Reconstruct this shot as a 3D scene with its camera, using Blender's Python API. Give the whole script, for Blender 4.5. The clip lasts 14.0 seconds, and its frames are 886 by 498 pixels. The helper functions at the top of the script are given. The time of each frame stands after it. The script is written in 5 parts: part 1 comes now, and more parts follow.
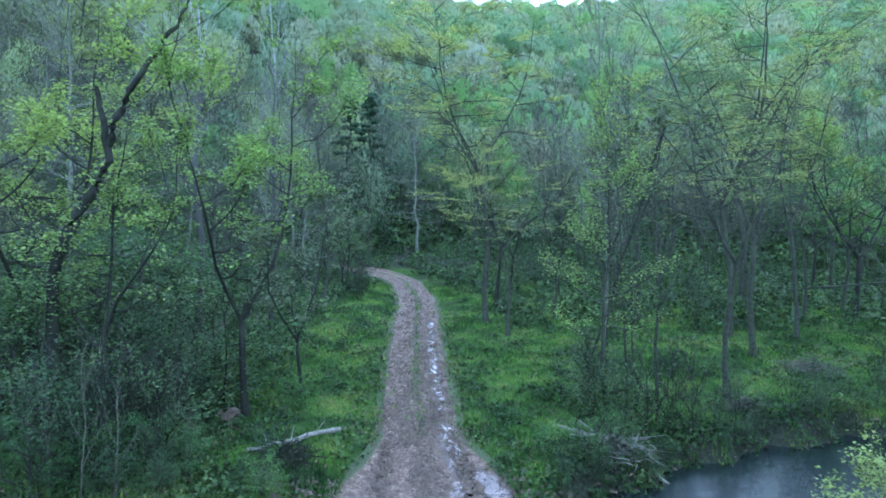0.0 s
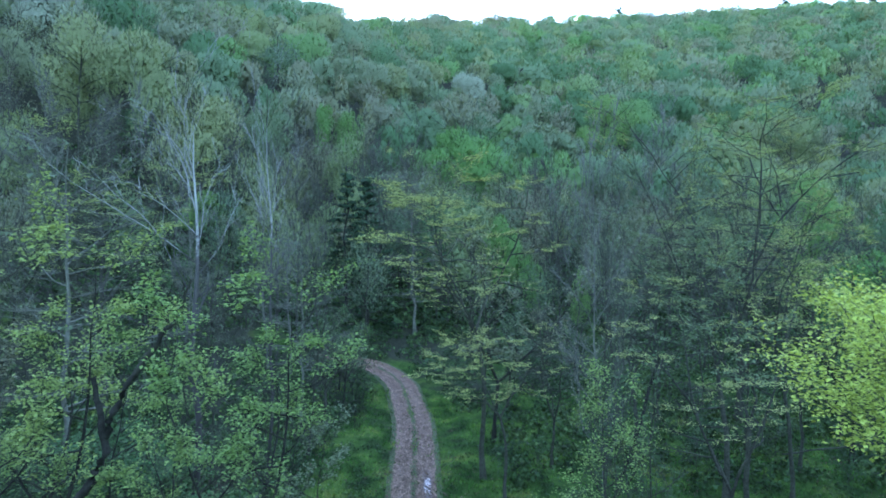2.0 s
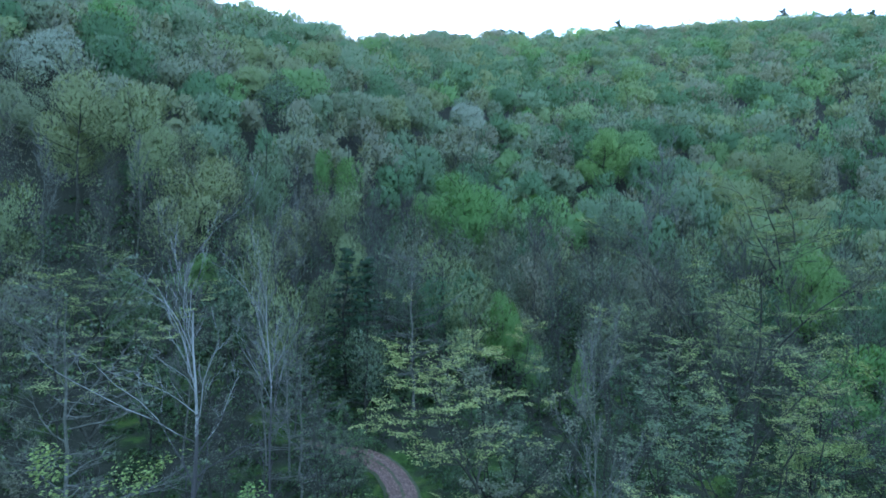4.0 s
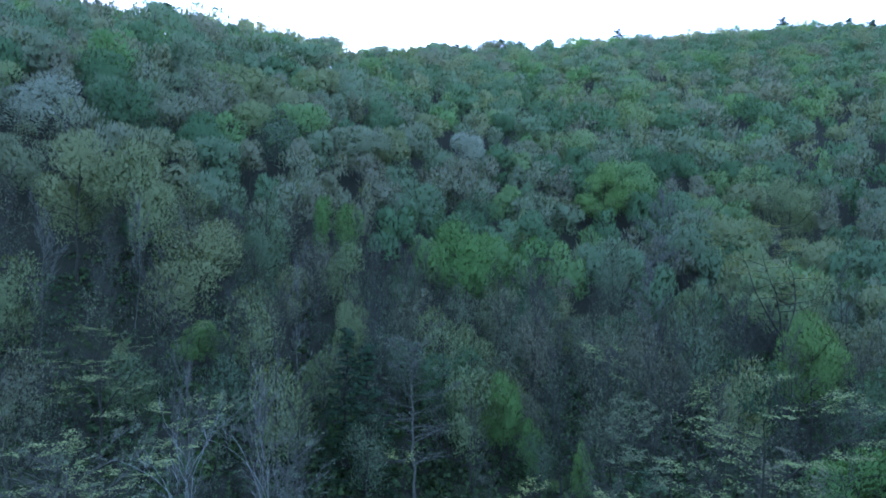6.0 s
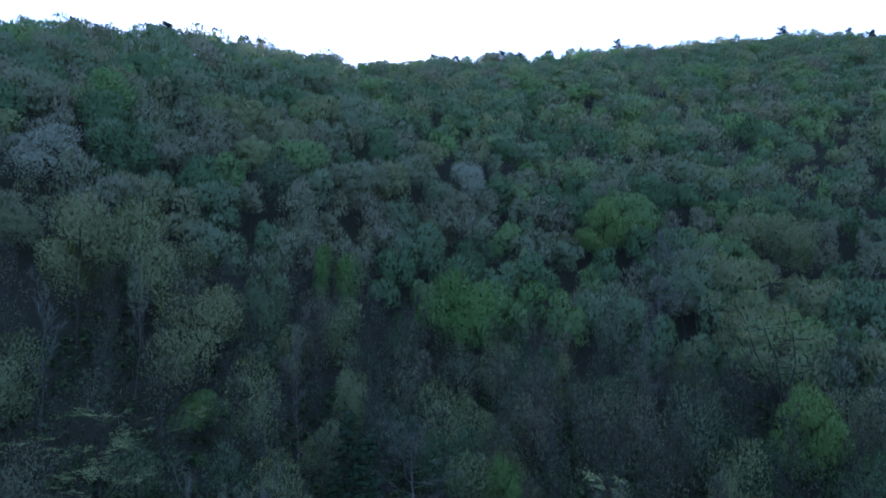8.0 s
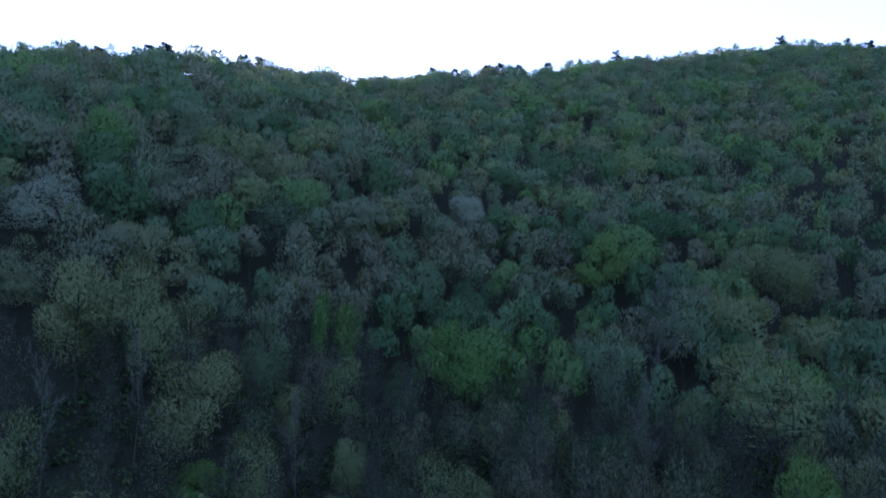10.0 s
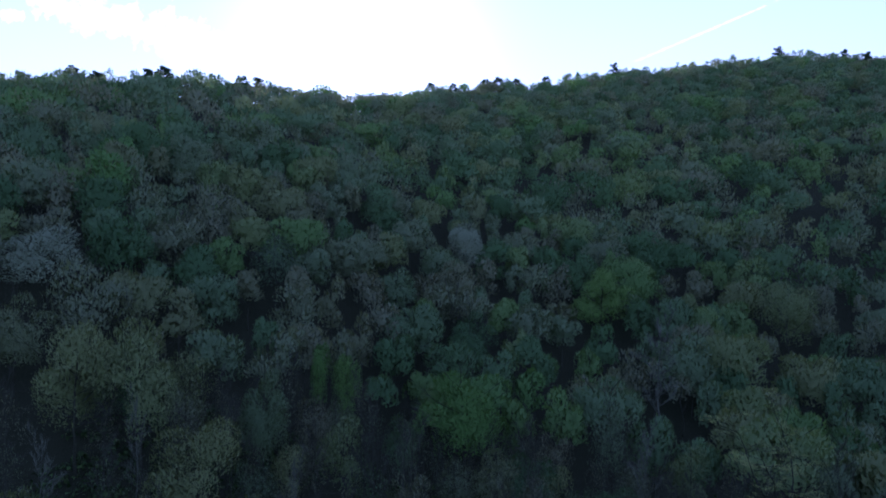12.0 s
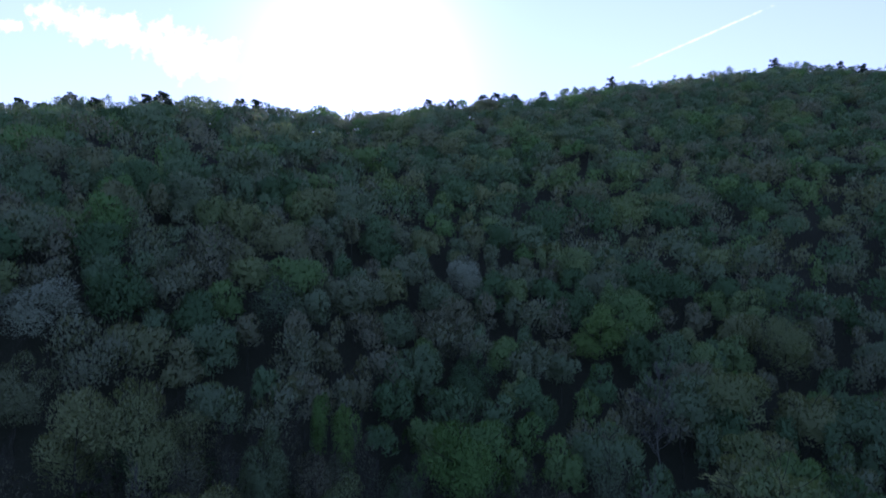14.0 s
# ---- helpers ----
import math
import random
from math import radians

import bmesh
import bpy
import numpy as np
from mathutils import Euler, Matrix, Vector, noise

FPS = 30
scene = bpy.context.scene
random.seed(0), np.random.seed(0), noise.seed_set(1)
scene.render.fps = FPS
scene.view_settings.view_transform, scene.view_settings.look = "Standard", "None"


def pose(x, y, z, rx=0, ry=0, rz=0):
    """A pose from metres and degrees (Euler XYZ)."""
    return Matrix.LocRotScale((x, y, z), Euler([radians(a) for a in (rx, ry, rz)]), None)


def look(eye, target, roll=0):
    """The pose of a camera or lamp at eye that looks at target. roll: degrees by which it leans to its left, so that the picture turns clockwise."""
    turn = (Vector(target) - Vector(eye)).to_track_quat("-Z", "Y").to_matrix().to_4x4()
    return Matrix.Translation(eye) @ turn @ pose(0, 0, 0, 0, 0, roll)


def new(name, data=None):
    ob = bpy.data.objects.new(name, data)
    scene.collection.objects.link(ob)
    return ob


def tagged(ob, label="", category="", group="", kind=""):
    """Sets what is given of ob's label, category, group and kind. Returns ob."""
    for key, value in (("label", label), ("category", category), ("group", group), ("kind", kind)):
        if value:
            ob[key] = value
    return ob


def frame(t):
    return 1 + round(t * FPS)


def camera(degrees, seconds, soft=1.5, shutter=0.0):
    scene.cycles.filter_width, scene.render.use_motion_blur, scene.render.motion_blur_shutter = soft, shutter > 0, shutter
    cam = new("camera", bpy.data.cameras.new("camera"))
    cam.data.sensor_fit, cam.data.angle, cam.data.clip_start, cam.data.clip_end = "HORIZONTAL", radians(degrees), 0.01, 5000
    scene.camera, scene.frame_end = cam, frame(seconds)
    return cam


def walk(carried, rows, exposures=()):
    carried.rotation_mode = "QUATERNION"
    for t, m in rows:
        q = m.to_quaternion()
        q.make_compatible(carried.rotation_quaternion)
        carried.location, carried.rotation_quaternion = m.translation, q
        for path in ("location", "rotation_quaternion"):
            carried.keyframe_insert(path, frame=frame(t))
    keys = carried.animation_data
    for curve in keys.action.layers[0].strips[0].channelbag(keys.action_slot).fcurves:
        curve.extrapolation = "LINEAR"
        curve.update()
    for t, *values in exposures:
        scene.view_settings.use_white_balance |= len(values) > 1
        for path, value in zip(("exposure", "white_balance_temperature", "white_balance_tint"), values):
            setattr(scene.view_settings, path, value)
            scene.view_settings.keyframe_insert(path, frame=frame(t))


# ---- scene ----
cam = camera(70.77, 14.0, soft=1.8)
# seconds, place, and turn about x, y and z: a nearly upright climb beside the track
ROWS = [
    (0.0, -0.00, -0.01, 6.00, 89.89, -0.12, -0.23),
    (0.5, 0.05, -0.05, 8.01, 90.08, -0.05, -0.33),
    (1.0, 0.06, -0.08, 10.03, 90.23, 0.01, -0.36),
    (1.5, 0.07, -0.12, 12.08, 90.35, 0.07, -0.40),
    (2.0, 0.06, -0.13, 14.13, 90.45, 0.09, -0.43),
    (2.5, 0.04, -0.16, 16.16, 90.56, 0.09, -0.45),
    (3.0, 0.04, -0.18, 18.17, 90.61, 0.07, -0.48),
    (3.5, 0.02, -0.16, 20.27, 90.66, 0.03, -0.52),
    (4.0, -0.01, -0.13, 22.46, 90.68, 0.01, -0.55),
    (4.5, -0.05, -0.09, 24.71, 90.68, -0.02, -0.58),
    (5.0, -0.11, -0.06, 27.02, 90.67, -0.05, -0.60),
    (5.5, -0.17, -0.05, 29.38, 90.64, -0.07, -0.62),
    (6.0, -0.22, -0.04, 31.76, 90.61, -0.10, -0.63),
    (6.5, -0.26, -0.06, 34.16, 90.59, -0.11, -0.64),
    (7.0, -0.28, -0.10, 36.54, 90.58, -0.11, -0.64),
    (7.5, -0.29, -0.16, 38.90, 90.58, -0.11, -0.65),
    (8.0, -0.28, -0.22, 41.25, 90.61, -0.09, -0.65),
    (8.5, -0.25, -0.27, 43.60, 90.63, -0.07, -0.65),
    (9.0, -0.20, -0.32, 45.95, 90.66, -0.05, -0.65),
    (9.5, -0.13, -0.36, 48.31, 90.70, -0.02, -0.66),
    (10.0, -0.06, -0.39, 50.65, 90.74, 0.02, -0.67),
    (10.5, 0.01, -0.43, 52.97, 90.79, 0.08, -0.67),
    (11.0, 0.07, -0.48, 55.26, 90.85, 0.15, -0.68),
    (11.5, 0.12, -0.55, 57.52, 90.95, 0.24, -0.70),
    (12.0, 0.15, -0.65, 59.73, 91.06, 0.34, -0.72),
    (12.5, 0.18, -0.78, 61.92, 91.17, 0.46, -0.75),
    (13.0, 0.22, -0.93, 64.09, 91.28, 0.58, -0.77),
    (13.5, 0.26, -1.09, 66.26, 91.41, 0.67, -0.78),
    (14.0, 0.32, -1.26, 68.44, 91.53, 0.77, -0.80),
]
EXPOSURES = [(0.0, 4.03, 4780, 20), (1.5, 3.6, 4700, 21), (4.0, 3.08, 4600, 23), (6.5, 2.45, 4450, 34), (7.0, 2.08, 4450, 36), (8.0, 1.78, 4450, 38), (11.0, 1.25, 4500, 40), (14.0, 0.8, 4600, 45)]
walk(cam, [(t, pose(*row)) for t, *row in ROWS], EXPOSURES)

# ---- sky and sun: low sun just over the ridge, a little left of the road ----
SUN_AZ, SUN_EL = -6.5, 18.1          # degrees east of +y, degrees up
world = bpy.data.worlds.new("sky")
world.use_nodes = True
scene.world = world
wn = world.node_tree
sky = wn.nodes.new("ShaderNodeTexSky")
sky.sky_type = "NISHITA"
sky.sun_disc = False
sky.sun_elevation = radians(SUN_EL)
sky.sun_rotation = radians(SUN_AZ)
sky.air_density, sky.dust_density, sky.ozone_density = 1.6, 0.0, 2.0
sa, se = radians(SUN_AZ), radians(SUN_EL)
SUN_DIR = Vector((math.sin(sa) * math.cos(se), math.cos(sa) * math.cos(se), math.sin(se)))
way = wn.nodes.new("ShaderNodeTexCoord")
dot = wn.nodes.new("ShaderNodeVectorMath")
dot.operation = "DOT_PRODUCT"
dot.inputs[1].default_value = SUN_DIR
lobe = wn.nodes.new("ShaderNodeMath")
lobe.operation, lobe.use_clamp = "POWER", True
lobe.inputs[1].default_value = 120.0
halo = wn.nodes.new("ShaderNodeMix")
halo.data_type, halo.blend_type = "RGBA", "ADD"
halo.inputs[7].default_value = (7.0, 6.8, 6.3, 1)
wn.links.new(way.outputs["Generated"], dot.inputs[0])
wn.links.new(dot.outputs["Value"], lobe.inputs[0])
wn.links.new(lobe.outputs[0], halo.inputs[0])
pale = wn.nodes.new("ShaderNodeHueSaturation")
pale.inputs["Saturation"].default_value = 0.45
wn.links.new(sky.outputs[0], pale.inputs["Color"])
wn.links.new(pale.outputs[0], halo.inputs[6])
wn.links.new(halo.outputs[2], wn.nodes["Background"].inputs[0])
wn.nodes["Background"].inputs[1].default_value = 0.1

sun = new("sun", bpy.data.lights.new("sun", "SUN"))
sun.data.energy, sun.data.angle, sun.data.color = 3.0, radians(0.55), (1.0, 0.88, 0.7)
sun.matrix_world = look(SUN_DIR * 900, (0, 0, 0))


# ---- materials ----
def material(name):
    m = bpy.data.materials.new(name)
    m.use_nodes = True
    nt = m.node_tree
    return m, nt, nt.nodes["Principled BSDF"], nt.nodes["Material Output"]


def link(nt, a, b):
    nt.links.new(a, b)


def noise_node(nt, scale, detail=4.0, rough=0.6, coords="Object"):
    tc = nt.nodes.new("ShaderNodeTexCoord")
    n = nt.nodes.new("ShaderNodeTexNoise")
    n.inputs["Scale"].default_value = scale
    n.inputs["Detail"].default_value = detail
    n.inputs["Roughness"].default_value = rough
    link(nt, tc.outputs[coords], n.inputs["Vector"])
    return n


def ramp(nt, source, stops):
    r = nt.nodes.new("ShaderNodeValToRGB")
    e = r.color_ramp.elements
    while len(e) < len(stops):
        e.new(0.5)
    for el, (p, c) in zip(e, stops):
        el.position, el.color = p, (*c, 1)
    link(nt, source, r.inputs[0])
    return r


def mix(nt, fac, a, b, mode="MIX"):
    n = nt.nodes.new("ShaderNodeMix")
    n.data_type, n.blend_type = "RGBA", mode
    for value, socket in ((fac, n.inputs[0]), (a, n.inputs[6]), (b, n.inputs[7])):
        if isinstance(value, bpy.types.NodeSocket):
            link(nt, value, socket)
        else:
            socket.default_value = value if isinstance(value, float) else (*value, 1)
    return n.outputs[2]


def math_node(nt, op, a, b=0.0, clamp=False):
    n = nt.nodes.new("ShaderNodeMath")
    n.operation, n.use_clamp = op, clamp
    for value, socket in ((a, n.inputs[0]), (b, n.inputs[1])):
        if isinstance(value, bpy.types.NodeSocket):
            link(nt, value, socket)
        else:
            socket.default_value = value
    return n.outputs[0]


def bump(nt, height, bsdf, strength=0.5, distance=0.05):
    b = nt.nodes.new("ShaderNodeBump")
    b.inputs["Strength"].default_value = strength
    b.inputs["Distance"].default_value = distance
    link(nt, height, b.inputs["Height"])
    link(nt, b.outputs[0], bsdf.inputs["Normal"])


def leaf_material(name, stops, glow=0.28, by="object", spread=0.35):
    """Thin leaves that let light through; the hue varies from tree to tree and from leaf to leaf."""
    m, nt, bsdf, out = material(name)
    if by == "object":
        tree = nt.nodes.new("ShaderNodeObjectInfo").outputs["Random"]
    elif by == "ground":
        tree = noise_node(nt, 0.45, 6, 0.7).outputs[0]
    else:
        at = nt.nodes.new("ShaderNodeAttribute")
        at.attribute_name = "tint"
        tree = at.outputs["Fac"]
    colour = ramp(nt, tree, stops).outputs[0]
    island = nt.nodes.new("ShaderNodeNewGeometry").outputs["Random Per Island"]
    value = math_node(nt, "MULTIPLY_ADD", island, 2 * spread)
    value.node.inputs[2].default_value = 1.0 - spread
    hsv = nt.nodes.new("ShaderNodeHueSaturation")
    link(nt, value, hsv.inputs["Value"])
    link(nt, colour, hsv.inputs["Color"])
    link(nt, hsv.outputs[0], bsdf.inputs["Base Color"])
    bsdf.inputs["Roughness"].default_value = 0.6
    bsdf.inputs["Specular IOR Level"].default_value = 0.15
    tr = nt.nodes.new("ShaderNodeBsdfTranslucent")
    link(nt, mix(nt, 1.0, hsv.outputs[0], (1.25, 1.17, 0.68), "MULTIPLY"), tr.inputs[0])
    ms = nt.nodes.new("ShaderNodeMixShader")
    ms.inputs[0].default_value = glow
    link(nt, bsdf.outputs[0], ms.inputs[1])
    link(nt, tr.outputs[0], ms.inputs[2])
    link(nt, ms.outputs[0], out.inputs[0])
    return m


def bark_material(name, dark, light, scale=6.0):
    m, nt, bsdf, _ = material(name)
    n = noise_node(nt, scale, 6, 0.7)
    n2 = noise_node(nt, scale * 0.12, 3, 0.5)
    c = ramp(nt, n.outputs[0], [(0.3, dark), (0.7, light)]).outputs[0]
    moss = ramp(nt, n2.outputs[0], [(0.5, (0, 0, 0)), (0.75, (0.5, 0.5, 0.5))]).outputs[0]
    c = mix(nt, moss, c, (0.10, 0.12, 0.07))
    link(nt, c, bsdf.inputs["Base Color"])
    bsdf.inputs["Roughness"].default_value = 0.95
    bsdf.inputs["Specular IOR Level"].default_value = 0.1
    bump(nt, n.outputs[0], bsdf, 0.6, 0.03)
    return m


M_BARK = bark_material("grey_bark", (0.018, 0.022, 0.014), (0.074, 0.086, 0.06))
M_BARK_DARK = bark_material("dark_bark", (0.011, 0.0125, 0.009), (0.038, 0.043, 0.032))
M_TWIG = bark_material("twig_bark", (0.026, 0.031, 0.022), (0.08, 0.092, 0.066), 3.0)


def pale_upper_bark():
    m, nt, bsdf, _ = material("sycamore_bark")
    n = noise_node(nt, 1.8, 5, 0.7)
    tc = nt.nodes.new("ShaderNodeTexCoord")
    sp = nt.nodes.new("ShaderNodeSeparateXYZ")
    link(nt, tc.outputs["Object"], sp.inputs[0])
    up = math_node(nt, "ADD", math_node(nt, "MULTIPLY", sp.outputs[2], 0.05), math_node(nt, "MULTIPLY", n.outputs[0], 0.5))
    c = ramp(nt, up, [(0.5, (0.035, 0.037, 0.03)), (0.95, (0.065, 0.072, 0.06)), (1.0, (0.25, 0.285, 0.24))]).outputs[0]
    link(nt, c, bsdf.inputs["Base Color"])
    bsdf.inputs["Roughness"].default_value = 0.85
    bump(nt, n.outputs[0], bsdf, 0.4, 0.03)
    return m


M_WHITE = pale_upper_bark()
M_DEAD = bark_material("dead_wood", (0.045, 0.046, 0.032), (0.185, 0.195, 0.142), 9.0)
M_DRIFT = bark_material("bleached_wood", (0.10, 0.10, 0.078), (0.32, 0.32, 0.26), 9.0)

L_GREEN = leaf_material("spring_leaf_green", [(0.0, (0.169, 0.273, 0.0799)), (0.5, (0.217, 0.307, 0.0912)), (1.0, (0.268, 0.325, 0.0978))], 0.42)
L_YELLOW = leaf_material("spring_leaf_yellow", [(0.0, (0.25, 0.34, 0.12)), (1.0, (0.31, 0.38, 0.13))], 0.36)
L_LIME = leaf_material("spring_leaf_lime", [(0.0, (0.3, 0.4, 0.072)), (1.0, (0.33, 0.42, 0.078))], 0.38)
L_GREY = leaf_material("budding_leaf_grey_green", [(0.0, (0.095, 0.155, 0.085)), (0.5, (0.125, 0.17, 0.095)), (1.0, (0.165, 0.185, 0.115))])
L_DARK = leaf_material("evergreen_needle", [(0.0, (0.025, 0.055, 0.022)), (1.0, (0.04, 0.08, 0.03))], 0.15)
L_PALE = leaf_material("pale_blossom", [(0.0, (0.225, 0.295, 0.19)), (1.0, (0.255, 0.32, 0.21))], 0.2, "object", 0.12)
# low stop darkened to put the shade inside shrubs into the leaf colour
L_SHRUB = leaf_material("shrub_leaf", [(0.0, (0.018, 0.042, 0.0136)), (0.5, (0.04, 0.08, 0.0272)), (1.0, (0.085, 0.135, 0.0467))], 0.2, "object", 0.4)
L_THICK = leaf_material("thicket_leaf", [(0.0, (0.055, 0.115, 0.04)), (0.5, (0.085, 0.16, 0.052)), (1.0, (0.125, 0.2, 0.065))], 0.25, "object", 0.35)
L_FRESH = leaf_material("fresh_shrub_leaf", [(0.0, (0.05, 0.13, 0.035)), (1.0, (0.10, 0.19, 0.045))], 0.28, "object", 0.4)
L_WOODS = leaf_material("woods_leaf", [(0.0, (0.075, 0.15, 0.065)), (0.18, (0.115, 0.215, 0.095)), (0.36, (0.16, 0.255, 0.135)), (0.5, (0.19, 0.255, 0.15)),
                                       (0.6, (0.19, 0.225, 0.145)), (0.72, (0.21, 0.28, 0.125)), (0.86, (0.145, 0.28, 0.09)), (1.0, (0.28, 0.35, 0.18))], 0.42, "tint", 0.05)
L_MID = leaf_material("budding_leaf_green", [(0.0, (0.06, 0.125, 0.058)), (0.4, (0.095, 0.18, 0.08)), (0.75, (0.14, 0.205, 0.105)), (1.0, (0.2, 0.25, 0.13))], 0.34, "object", 0.08)
# darkest stop deepens the shade among low leaves by colour, besides their own green
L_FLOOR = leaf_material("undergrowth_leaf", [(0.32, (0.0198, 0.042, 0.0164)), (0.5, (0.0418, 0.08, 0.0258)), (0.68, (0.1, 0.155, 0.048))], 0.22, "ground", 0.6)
L_BRIGHT = leaf_material("fresh_leaf_bright", [(0.0, (0.125, 0.25, 0.065)), (1.0, (0.155, 0.275, 0.075))], 0.35, "object", 0.15)
M_PALE_TWIG = bark_material("pale_twig_bark", (0.065, 0.076, 0.056), (0.17, 0.195, 0.145), 3.0)
L_OLIVE = leaf_material("olive_catkin_leaf", [(0.0, (0.16, 0.235, 0.10)), (1.0, (0.215, 0.275, 0.12))], 0.34, "object", 0.08)
L_BANK = leaf_material("willow_leaf", [(0.0, (0.19, 0.27, 0.0684)), (1.0, (0.23, 0.3, 0.0798))], 0.3, "object", 0.35)
L_GRASS = leaf_material("grass_blade", [(0.36, (0.016, 0.042, 0.013)), (0.45, (0.036, 0.092, 0.018)), (0.54, (0.075, 0.16, 0.026)), (0.62, (0.145, 0.215, 0.04)), (0.70, (0.13, 0.12, 0.06))], 0.35, "ground", 0.5)


# ---- the lie of the land ----
def smooth(a, b, v):
    t = np.clip((v - a) / (b - a), 0, 1)
    return t * t * (3 - 2 * t)


def waves(x, y, size, seed):
    """Cheap smooth unevenness between -1 and 1."""
    r = np.random.default_rng(seed)
    total = 0.0
    for _ in range(5):
        a, p, k = r.uniform(0, 6.28), r.uniform(0, 6.28), 6.28 / size * r.uniform(0.6, 1.7)
        total = total + np.sin(k * (x * math.cos(a) + y * math.sin(a)) + p)
    return total / 5


ROAD_Y = [-40, -10, 8, 15, 21, 26, 33, 38, 43, 48, 52, 55.5, 58, 60, 62]
ROAD_X = [2.6, 1.0, 0.1, -0.3, -0.72, -1.0, -1.25, -1.4, -1.65, -2.35, -3.0, -4.2, -6.2, -10.0, -17.0]
# ridge: bearing, distance, ground height at the crest
RIDGE_A = [-60, -45, -36, -33, -30, -26, -23, -20, -17, -14, -11, -8, -4, 0, 4, 8, 11, 14, 17, 20, 23, 26, 29, 32, 35, 42, 60]
RIDGE_R = [330, 350, 372, 372, 345, 345, 345, 356, 366, 394, 426, 470, 483, 503, 529, 540, 545, 582, 620, 648, 675, 718, 760, 736, 719, 715, 700]
RIDGE_H = [138, 138, 138, 138, 135, 141, 143, 146, 148, 154, 159, 169, 175, 185, 194, 198, 201, 217, 228, 236, 244, 256, 266, 255, 239, 239, 239]


def slope_height(x, y):
    u = y - np.where(x < 0, 0.85, 0.22) * x * smooth(25, 90, y)
    h = np.interp(u, [-60, 12, 17, 21, 26, 34, 45, 56, 80, 100, 130, 165, 193, 260, 2000],
                  [0.2, 0.15, 0.3, 0.4, 0.95, 1.9, 2.6, 3.4, 7.0, 11.0, 20.5, 37.0, 52.0, 82.0, 850.0])
    return h


def creek_y(x):
    return 9.1 + 0.62 * np.clip(x, -60, 14) + 0.25 * np.clip(x - 14, 0, 60) + 1.2 * np.sin(x * 0.22) + 0.35 * np.sin(x * 1.9 + 1) + 0.22 * np.sin(x * 4.3)


CREEK_W = 2.6


def land(x, y):
    x, y = np.asarray(x, float), np.asarray(y, float)
    r = np.hypot(x, y + 4)
    a = np.degrees(np.arctan2(x, y + 4))
    crest_r = np.interp(a, RIDGE_A, RIDGE_R)
    crest_h = np.interp(a, RIDGE_A, RIDGE_H)
    low = slope_height(x, y)
    edge = slope_height(190 * np.sin(np.radians(a)), 190 * np.cos(np.radians(a)) - 4)
    t = np.clip((r - 190) / (crest_r - 190), 0, 1)
    swell = np.interp(a, [-40, -10, 0, 5, 9, 13], [0.1, 0.22, 0.2, 0.14, 0.02, 0.0])
    high = edge + (crest_h - edge) * (t + swell * t * (1 - t))
    h = np.where(r < 190, low, high)
    over = np.clip(r - crest_r, 0, None)
    h = np.where(over > 0, crest_h - 0.20 * over, h)
    front = smooth(75, 55, np.abs(a))
    back = 0.2 + 0.36 * np.clip(r - 70, 0, 320)
    h = np.where(np.abs(a) > 55, back + (h - back) * front, h)
    h = np.maximum(h, -30)
    far = smooth(60, 160, r)
    h = h + waves(x, y, 70, 3) * 3.0 * far + waves(x, y, 14, 4) * 0.25 * (0.3 + far) + waves(x, y, 4, 5) * 0.06
    # creek bed
    d = np.abs(y - creek_y(x)) / 1.15
    bed = smooth(CREEK_W + 0.7, CREEK_W - 0.5, d) * smooth(70, 50, np.abs(x))
    on_road = smooth(3.2, 1.6, np.abs(x - np.interp(y, ROAD_Y, ROAD_X)))
    h = h - bed * (0.95 - 0.45 * on_road)
    return h


def road_height(y):
    return np.interp(y, [-40, 3, 8, 13, 15.2, 16.4, 18, 21, 26, 34, 45, 56, 62], [0.3, -0.2, -0.5, -0.5, -0.27, -0.17, 0.05, 0.38, 0.95, 1.95, 2.65, 3.45, 4.6])


def ground_at(x, y):
    h = land(x, y)
    w = smooth(3.4, 1.7, np.abs(np.asarray(x) - np.interp(y, ROAD_Y, ROAD_X))) * (np.asarray(y) < 62)
    return h * (1 - w) + (road_height(y) - 0.16) * w


def mesh_of(name, verts, faces, mats, smooth_shade=True, picks=None, normals=None):
    """A mesh from arrays: verts n x 3, faces a list of k x 3 or k x 4 index arrays; picks: a material number for each array."""
    me = bpy.data.meshes.new(name)
    verts = np.asarray(verts, np.float32)
    faces = [np.asarray(f, np.int32) for f in faces]
    picks = [p for p, f in zip(picks or [0] * len(faces), faces) if len(f)]
    faces = [f for f in faces if len(f)]
    me.vertices.add(len(verts))
    me.vertices.foreach_set("co", verts.ravel())
    loops = np.concatenate([f.ravel() for f in faces])
    totals = np.concatenate([np.full(len(f), f.shape[1], np.int32) for f in faces])
    me.loops.add(len(loops))
    me.loops.foreach_set("vertex_index", loops)
    me.polygons.add(len(totals))
    me.polygons.foreach_set("loop_start", np.concatenate([[0], np.cumsum(totals)[:-1]]).astype(np.int32))
    me.polygons.foreach_set("material_index", np.concatenate([np.full(len(f), p, np.int32) for f, p in zip(faces, picks)]))
    me.polygons.foreach_set("use_smooth", np.full(len(totals), smooth_shade))
    for m in mats:
        me.materials.append(m)
    me.update(calc_edges=True)
    if normals is not None:
        me.normals_split_custom_set_from_vertices(np.asarray(normals, np.float32))
    return me


def grid_faces(nx, ny):
    i, j = np.meshgrid(np.arange(nx - 1), np.arange(ny - 1), indexing="ij")
    a = (i * ny + j).ravel()
    return np.stack([a, a + ny, a + ny + 1, a + 1], 1)


